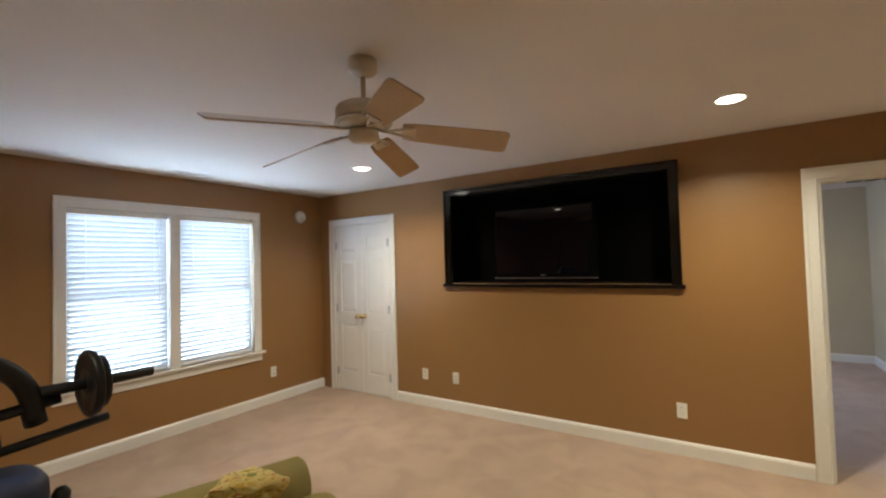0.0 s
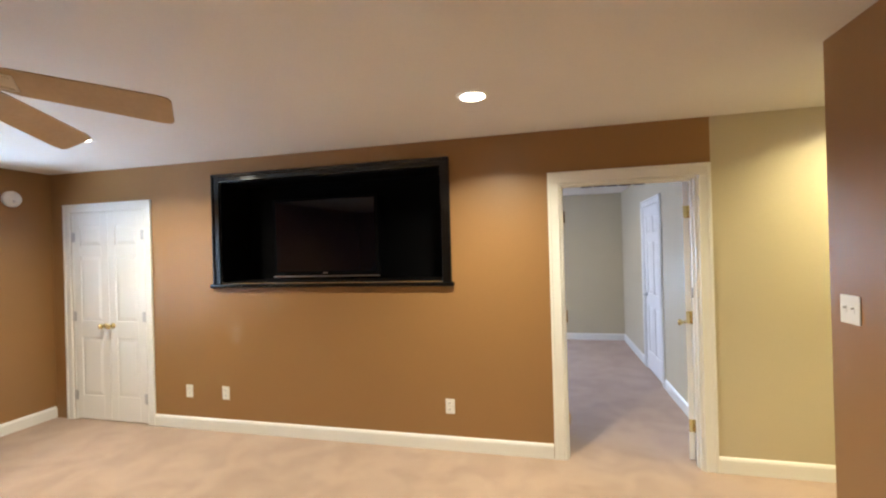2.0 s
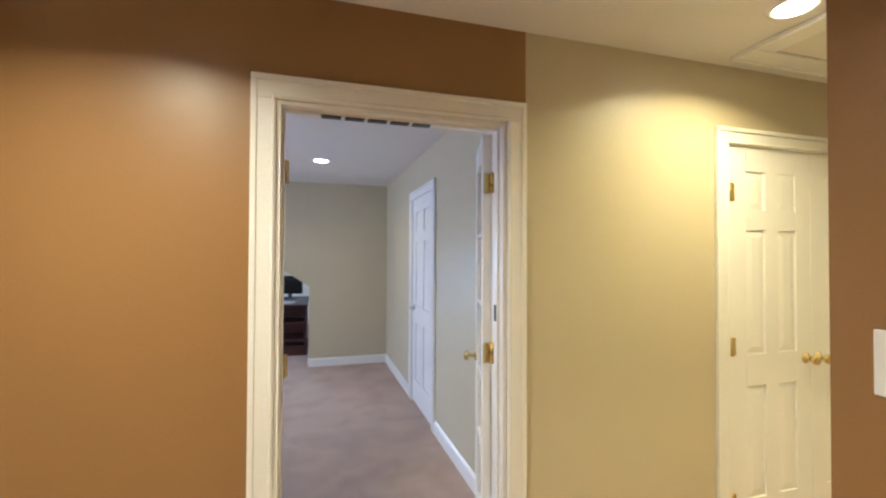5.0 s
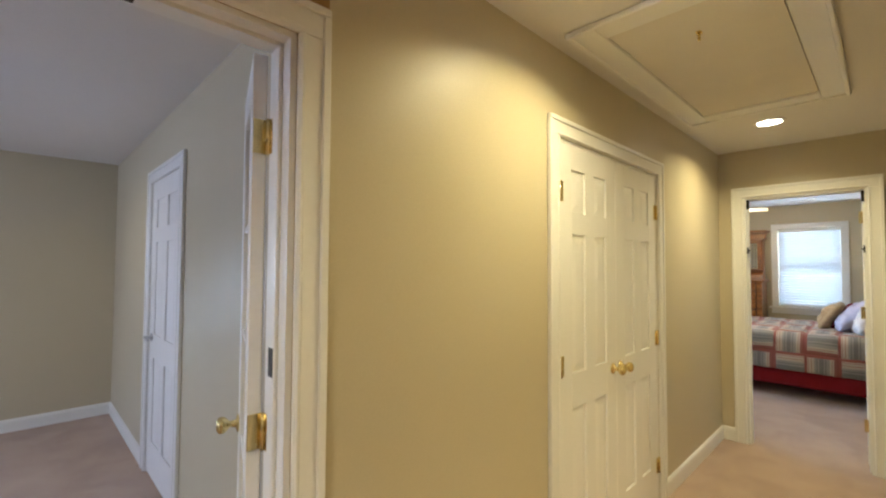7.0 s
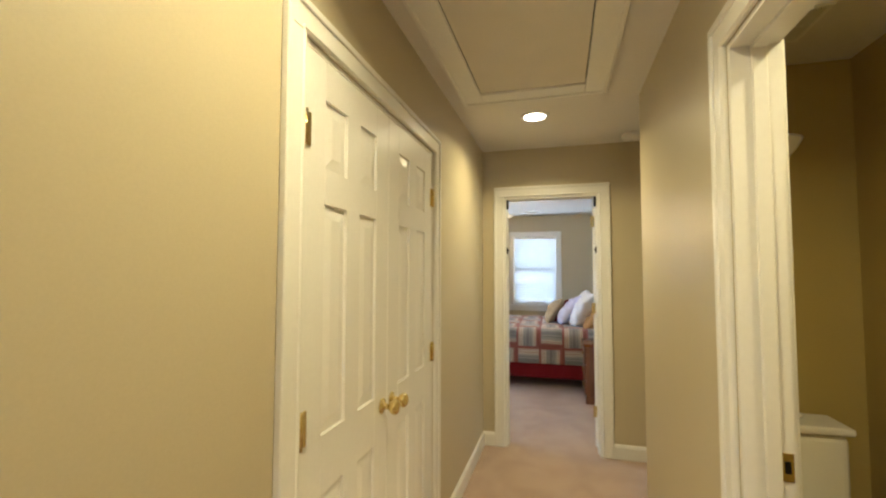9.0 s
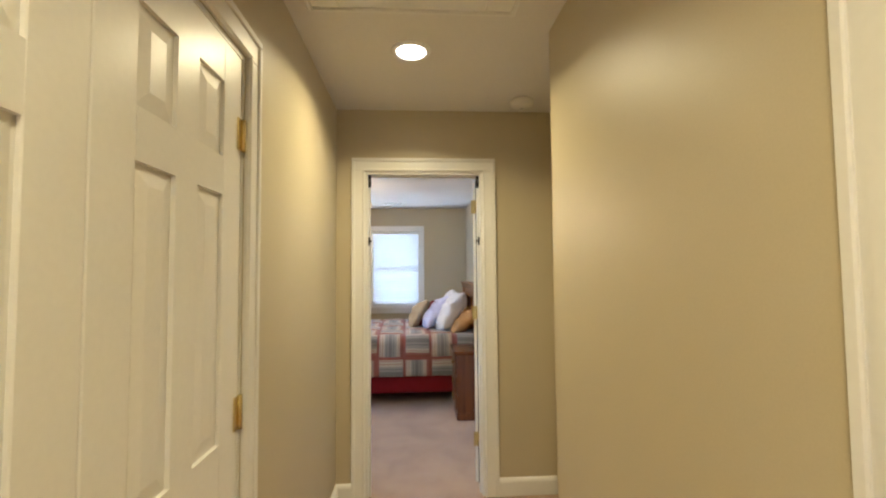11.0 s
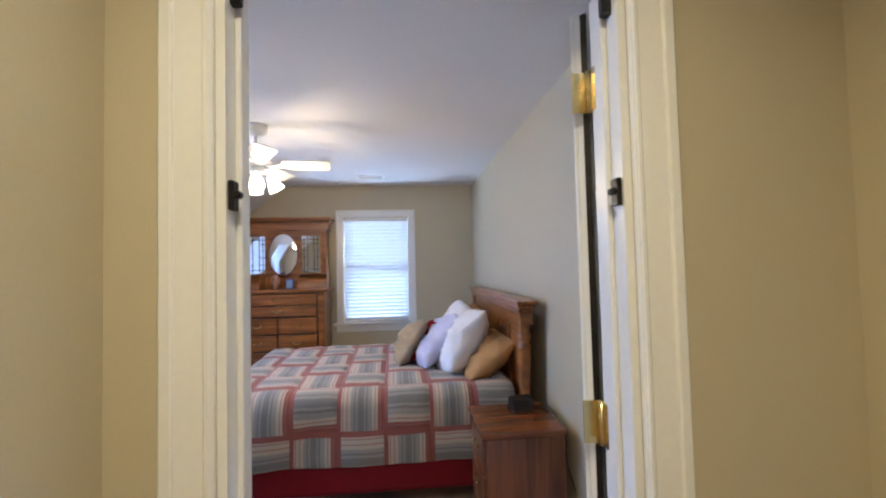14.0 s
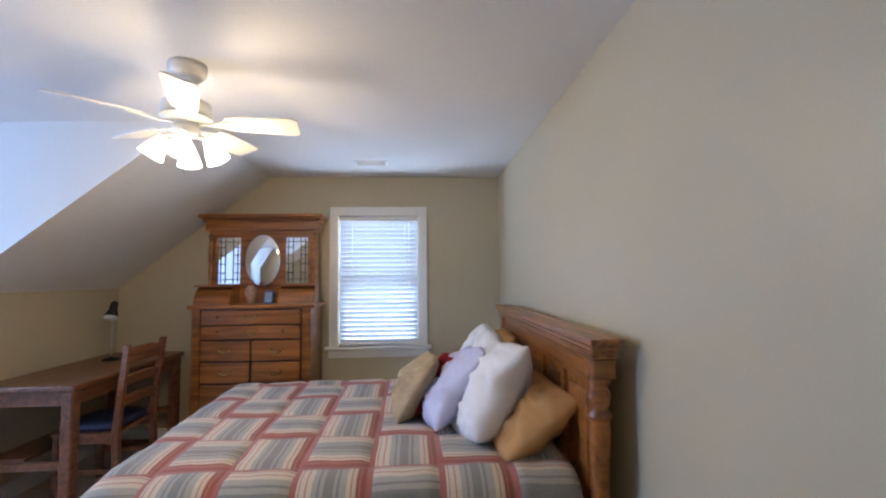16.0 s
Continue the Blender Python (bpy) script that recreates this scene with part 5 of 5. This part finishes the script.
    m = Matrix.Translation((xb, 0.0, 1.63)) @ Matrix.Rotation(radians(-90), 4, "Y") @ Matrix.Diagonal((0.24, 0.158, 1, 1))
    bm = bmnew()
    lathe(bm, [(1.0, 0.001), (1.0, 0.006), (0.94, 0.010), (0.01, 0.0101)], 48, m=m)
    part("oval_mirror", bm, MIRROR, d, "bevelled oval mirror")
    bm = bmnew()
    lathe(bm, [(1.05, 0.001), (1.05, 0.006), (1.0, 0.009), (0.99, 0.002)], 48, m=m)
    part("mirror_rim", bm, OAK, d)
    bm = bmnew()
    box(bm, xb - 0.03, dep, -hw / 2 - 0.03, hw / 2 + 0.03, 1.90, 1.985, bevel=0.004)
    box(bm, xb - 0.055, dep, -hw / 2 - 0.05, hw / 2 + 0.05, 1.985, 2.012, bevel=0.010, seg=2)
    box(bm, xb - 0.085, dep, -hw / 2 - 0.075, hw / 2 + 0.075, 2.012, 2.045, bevel=0.008, seg=2)
    part("cornice", bm, OAK, d)


dresser()
v = thing("figurine", pose(9.74, 4.78, 1.25), "small painted ceramic vase on the dresser", "vase")
bm = bmnew()
lathe(bm, [(0.022, 0), (0.026, 0.01), (0.042, 0.06), (0.048, 0.10), (0.040, 0.135), (0.024, 0.15), (0.026, 0.158)], 20)
part("body", bm, mat("painted_ceramic", (0.42, 0.24, 0.16), 0.3, var=0.6, scale=22, fine=60), v)
pf = thing("photo_frame", pose(9.76, 4.64, 1.25, 0, 0, -90) @ pose(0, 0, 0, -12), "small blue picture frame on the dresser", "photo frame")
boxpart("frame", mat("blue_frame", (0.03, 0.10, 0.30), 0.4), pf, -0.04, 0.04, 0, 0.012, 0.001, 0.11, bevel=0.003)
boxpart("picture", mat("print", (0.25, 0.35, 0.5), 0.4, var=0.4, scale=30), pf, -0.03, 0.03, -0.002, 0, 0.012, 0.098)


def nightstand():
    n = thing("nightstand", pose(7.20, 2.80, 0), "stained cherry wood nightstand beside the bed", "nightstand")
    w, dp = 0.40, 0.40
    boxpart("carcass", CHERRY, n, -w / 2 + 0.01, w / 2 - 0.01, -dp / 2, dp / 2, 0.06, 0.615, bevel=0.004)
    boxpart("plinth", CHERRY, n, -w / 2, w / 2, -dp / 2, dp / 2 + 0.008, 0.0, 0.075, bevel=0.008)
    bm = bmnew()
    box(bm, -w / 2 - 0.02, w / 2 + 0.02, -dp / 2 - 0.005, dp / 2 + 0.03, 0.622, 0.645, bevel=0.007, seg=2)
    box(bm, -w / 2 - 0.008, w / 2 + 0.008, -dp / 2, dp / 2 + 0.018, 0.608, 0.624, bevel=0.005)
    part("top", bm, CHERRY_TOP, n)
    for z0, z1 in ((0.42, 0.60), (0.245, 0.405), (0.09, 0.23)):
        dr = boxpart("drawer", CHERRY, n, -w / 2 + 0.03, w / 2 - 0.03, dp / 2, dp / 2 + 0.016, z0, z1, bevel=0.005)
        bm = bmnew()
        for s in (-1, 1):
            lathe(bm, [(0.009, 0), (0.005, 0.01), (0.006, 0.014)], 10, m=pose(s * 0.045, dp / 2 + 0.016, (z0 + z1) / 2 + 0.01, -90))
        tube(bm, [(0.045 * math.cos(a), dp / 2 + 0.028, (z0 + z1) / 2 + 0.01 - 0.026 * math.sin(a)) for a in [math.pi * k / 10 for k in range(11)]], 0.003, 6)
        part("handle", bm, BRASS, dr, "antique brass bail pull")


nightstand()
ac = thing("alarm_clock", pose(7.32, 2.74, 0.645, 0, 0, 100), "small black alarm clock on the nightstand", "alarm clock")
bm = bmnew()
prism(bm, [(-0.045, 0.0), (0.045, 0.0), (0.035, 0.06), (-0.01, 0.075), (-0.03, 0.06)], "x", -0.06, 0.06)
part("body", bm, mat("black_plastic", (0.015, 0.015, 0.018), 0.4), ac)
boxpart("display", mat("clock_display", (0.12, 0.14, 0.18), 0.15), ac, -0.04, 0.04, -0.043, -0.040, 0.018, 0.045)
bm = bmnew()
tube(bm, [(7.34, 2.67, 0.650), (7.30, 2.62, 0.649), (7.20, 2.585, 0.649), (7.12, 2.577, 0.60), (7.06, 2.57, 0.42), (6.99, 2.565, 0.34)], 0.003, 8)
tagged(new("power_cord", mesh_of("power_cord", bm, mat("cord", (0.02, 0.02, 0.02), 0.5))), "thin black cord from the clock to the wall", "cable")


def desk():
    k = thing("desk", pose(9.35, 5.755, 0), "worn brown wooden desk under the slope", "desk")
    L, D, H = 1.26, 0.62, 0.82
    boxpart("top", OLD_WOOD, k, -L / 2, L / 2, -D / 2, D / 2, H - 0.035, H, bevel=0.008, seg=2)
    bm = bmnew()
    for y in (-D / 2 + 0.05, D / 2 - 0.05):
        box(bm, -L / 2 + 0.05, L / 2 - 0.05, y - 0.012, y + 0.012, H - 0.13, H - 0.035)
    for x in (-L / 2 + 0.05, L / 2 - 0.05):
        box(bm, x - 0.012, x + 0.012, -D / 2 + 0.05, D / 2 - 0.05, H - 0.13, H - 0.035)
    part("apron", bm, OLD_WOOD, k)
    for x in (-L / 2 + 0.055, L / 2 - 0.055):
        for y in (-D / 2 + 0.055, D / 2 - 0.055):
            boxpart("leg", OLD_WOOD, k, x - 0.036, x + 0.036, y - 0.036, y + 0.036, 0.05, H - 0.036, bevel=0.008)
        boxpart("foot_rail", OLD_WOOD, k, x - 0.045, x + 0.045, -D / 2 + 0.005, D / 2 - 0.005, 0.0, 0.06, bevel=0.008)
        boxpart("cross_rail", OLD_WOOD, k, x - 0.015, x + 0.015, -D / 2 + 0.09, D / 2 - 0.09, 0.30, 0.345)
    boxpart("shelf", OLD_WOOD, k, -L / 2 + 0.07, L / 2 - 0.07, 0.02, D / 2 - 0.06, 0.345, 0.365)


desk()


def chair():
    c = thing("desk_chair", pose(9.16, 5.53, 0, 0, 0, 0), "dark wooden ladder-back chair with a navy seat cushion", "chair")
    H = 1.03
    for x in (-0.20, 0.20):
        bm = bmnew()
        prism(bm, [(-0.225, 0.0), (-0.185, 0.0), (-0.165, 0.45), (-0.225, H), (-0.26, H), (-0.205, 0.45)], "x", x - 0.018, x + 0.018)
        part("back_post", bm, OLD_WOOD, c)
        boxpart("leg", OLD_WOOD, c, x - 0.018, x + 0.018, 0.17, 0.206, 0.0, 0.44, bevel=0.004)
        boxpart("stretcher", OLD_WOOD, c, x - 0.010, x + 0.010, -0.18, 0.17, 0.19, 0.22)
        boxpart("seat_rail", OLD_WOOD, c, x - 0.012, x + 0.012, -0.18, 0.17, 0.385, 0.44)
    for i, z in enumerate((0.62, 0.76, 0.90)):
        bm = bmnew()
        yb = -0.185 - (z - 0.45) * 0.085
        tops = 0.105 if i == 2 else 0.06
        prism(bm, [(-0.19, z), (0.19, z), (0.19, z + tops * 0.8), (0.08, z + tops), (-0.08, z + tops), (-0.19, z + tops * 0.8)], "y", yb - 0.012, yb + 0.008)
        part("back_slat", bm, OLD_WOOD, c)
    boxpart("front_rail", OLD_WOOD, c, -0.19, 0.19, 0.18, 0.20, 0.385, 0.44)
    boxpart("seat", OLD_WOOD, c, -0.22, 0.22, -0.18, 0.22, 0.435, 0.455, bevel=0.006)
    bm = bmnew()
    superellipsoid(bm, 0.20, 0.19, 0.032, 0.5, 0.3, wrinkle=0.008, m=Matrix.Translation((0, 0.02, 0.483)))
    part("cushion", bm, NAVY, c, "navy blue seat cushion")


chair()
dl = thing("desk_lamp", pose(9.60, 5.83, 0.82), "small black and silver desk lamp", "lamp")
bm = bmnew()
lathe(bm, [(0.065, 0.0), (0.065, 0.012), (0.02, 0.02), (0.008, 0.03)], 24)
part("base", bm, DARK_METAL, dl)
bm = bmnew()
tube(bm, [(0, 0, 0.02), (0.01, 0, 0.18), (0, 0, 0.32), (-0.02, -0.01, 0.37)], 0.006, 8)
part("stem", bm, STEEL, dl)
bm = bmnew()
lathe(bm, [(0.012, 0.10), (0.026, 0.085), (0.03, 0.03), (0.05, -0.03), (0.047, -0.03), (0.028, 0.03)], 20, m=pose(-0.02, -0.01, 0.38, 0, 18, 0))
part("shade", bm, DARK_METAL, dl)
bm = bmnew()
lathe(bm, [(0.05, -0.028), (0.046, -0.05), (0.02, -0.055)], 20, m=pose(-0.02, -0.01, 0.38, 0, 18, 0))
part("reflector", bm, SHEET, dl, "white lower ring of the lamp")

# ---------------------------------------------------------------- bathroom
to = thing("toilet", pose(4.49, 2.30, 0, 0, 0, 90), "white porcelain toilet beside the bathroom wall", "toilet")
boxpart("tank", PORCELAIN, to, -0.225, 0.225, 0.01, 0.20, 0.38, 0.73, bevel=0.03, seg=3)
boxpart("tank_lid", PORCELAIN, to, -0.24, 0.24, 0.004, 0.215, 0.732, 0.765, bevel=0.012, seg=3)
bm = bmnew()
lathe(bm, [(0.12, 0.0), (0.13, 0.05), (0.10, 0.15), (0.14, 0.28), (0.19, 0.38), (0.195, 0.40), (0.15, 0.40)], 28, m=Matrix.Translation((0, 0.42, 0)) @ Matrix.Diagonal((0.95, 1.2, 1, 1)))
part("bowl", bm, PORCELAIN, to)
bm = bmnew()
lathe(bm, [(0.195, 0.401), (0.20, 0.412), (0.19, 0.425), (0.02, 0.428)], 28, m=Matrix.Translation((0, 0.42, 0)) @ Matrix.Diagonal((0.95, 1.2, 1, 1)))
part("seat_lid", bm, PORCELAIN, to)
boxpart("flush_lever", STEEL, to, 0.10, 0.18, 0.20, 0.215, 0.66, 0.675, bevel=0.004)
sc = thing("wall_sconce", pose(4.50, 2.34, 1.955, 0, 0, 90), "cream stepped bowl wall sconce, unlit", "wall lamp")
bm = bmnew()
lathe(bm, [(0.02, -0.10), (0.05, -0.095), (0.062, -0.065), (0.085, -0.055), (0.10, -0.015), (0.125, 0.015), (0.145, 0.05), (0.15, 0.062), (0.135, 0.055), (0.09, 0.0)], 24, cy=0.16)
part("bowl", bm, PORCELAIN, sc)
boxpart("bracket", PORCELAIN, sc, -0.03, 0.03, 0.0005, 0.10, -0.09, -0.05, bevel=0.006)

so_ = thing("soap_dish", pose(4.39, 2.27, 0.7655), "small white oval dish on the toilet tank", "dish")
bm = bmnew()
superellipsoid(bm, 0.045, 0.07, 0.016, 0.8, 1.0, m=Matrix.Translation((0, 0, 0.016)))
part("body", bm, PORCELAIN, so_)

# ---------------------------------------------------------------- guest room
gb = thing("guest_bed", pose(9.85, -1.05, 0), "single bed with a white ruffled skirt", "bed")
boxpart("mattress", SHEET, gb, -0.95, 0.95, -0.50, 0.50, 0.36, 0.62, bevel=0.06, seg=3)
boxpart("frame", DARK_METAL, gb, -0.93, 0.93, -0.48, 0.48, 0.05, 0.35)
bm = bmnew()
loop = []
pts = [(-0.96, 0.54), (0.96, 0.54), (0.96, -0.54), (-0.96, -0.54)]
ring_hi, ring_lo = [], []
for (ax, ay), (bx, by) in zip(pts, pts[1:] + pts[:1]):
    n = 36
    for i in range(n):
        f = i / n
        x, y = ax + (bx - ax) * f, ay + (by - ay) * f
        o = 0.012 * math.sin(i * 1.9)
        ring_hi.append(bm.verts.new((x, y, 0.37)))
        ring_lo.append(bm.verts.new((x * 1.02 + o, y * 1.03 + o, 0.06 + 0.01 * noise.noise(Vector((x * 5, y * 5, 0))))))
for i in range(len(ring_hi)):
    j = (i + 1) % len(ring_hi)
    bm.faces.new((ring_hi[i], ring_hi[j], ring_lo[j], ring_lo[i])).smooth = True
sk = part("bed_skirt", bm, SHEET, gb, "white gathered bed skirt")
so = sk.modifiers.new("thickness", "SOLIDIFY")
so.thickness = 0.004
bm = bmnew()
superellipsoid(bm, 1.02, 0.60, 0.20, 0.3, 0.16, 56, 20, wrinkle=0.03, seed=3, m=Matrix.Translation((9.85, -1.05, 0.50)))
tagged(new("coral_quilt", mesh_of("coral_quilt", bm, CORAL)), "coral and white printed quilt on the guest bed", "quilt")
gp = pillow("guest_pillow", pose(10.45, -1.0, 0.80, -60, 0, 90), 0.6, 0.42, 0.16, SHEET, "white pillow on the guest bed", 9)
gp["group"] = "guest bed pillows"

# ---------------------------------------------------------------- office
od = thing("office_desk", pose(0.64, 9.5, 0), "dark mahogany desk with open shelf end", "desk")
boxpart("top", MAHOGANY, od, -0.26, 0.29, -0.62, 0.75, 0.72, 0.75, bevel=0.006)
boxpart("end_panel", MAHOGANY, od, -0.27, 0.27, 0.70, 0.73, 0.0, 0.72)
boxpart("back_panel", MAHOGANY, od, 0.24, 0.27, -0.58, 0.70, 0.0, 0.72)
boxpart("side_panel", MAHOGANY, od, -0.27, -0.24, -0.58, 0.0, 0.0, 0.72)
for z in (0.0, 0.20, 0.45):
    boxpart("shelf", MAHOGANY, od, -0.24, 0.24, -0.58, 0.0, z + 0.001, z + 0.04 + (0.10 if z == 0 else 0))
mo = thing("monitor", pose(0.62, 9.9, 0.75, 0, 0, -20), "black flat computer monitor on the desk", "monitor")
boxpart("screen", SCREEN, mo, -0.22, 0.22, -0.02, 0.02, 0.08, 0.38, bevel=0.006)
boxpart("neck", DARK_METAL, mo, -0.03, 0.03, 0.02, 0.04, 0.01, 0.2)
boxpart("foot", DARK_METAL, mo, -0.11, 0.11, -0.08, 0.08, 0.0, 0.012, bevel=0.004)
kb = thing("papers", pose(0.55, 9.2, 0.75, 0, 0, 12), "loose white papers on the office desk", "papers")
for i in range(4):
    boxpart("sheet", SHEET, kb, -0.11, 0.11, -0.15, 0.15, 0.0005 + i * 0.0012, 0.0012 + i * 0.0012, m=pose(0.02 * i, 0.03 * i, 0, 0, 0, 13 * i))
oc = thing("office_chair", pose(0.20, 10.45, 0, 0, 0, 165), "black high-backed office chair", "chair")
boxpart("seat", BLACK_MATT, oc, -0.25, 0.25, -0.25, 0.25, 0.44, 0.54, bevel=0.04, seg=3)
boxpart("backrest", BLACK_MATT, oc, -0.24, 0.24, 0.22, 0.30, 0.50, 1.08, bevel=0.035, seg=3)
bm = bmnew()
tube(bm, [(0, 0, 0.08), (0, 0, 0.45)], 0.03, 12)
part("gas_lift", bm, DARK_METAL, oc)
for i in range(5):
    a = 2 * math.pi * i / 5
    bm = bmnew()
    tube(bm, [(0, 0, 0.10), (0.28 * math.cos(a), 0.28 * math.sin(a), 0.065)], 0.018, 8)
    lathe(bm, [(0.028, -0.02), (0.03, 0.0), (0.028, 0.02)], 12, m=pose(0.28 * math.cos(a), 0.28 * math.sin(a), 0.031, 90, 0, math.degrees(a)))
    part("leg", bm, DARK_METAL, oc)
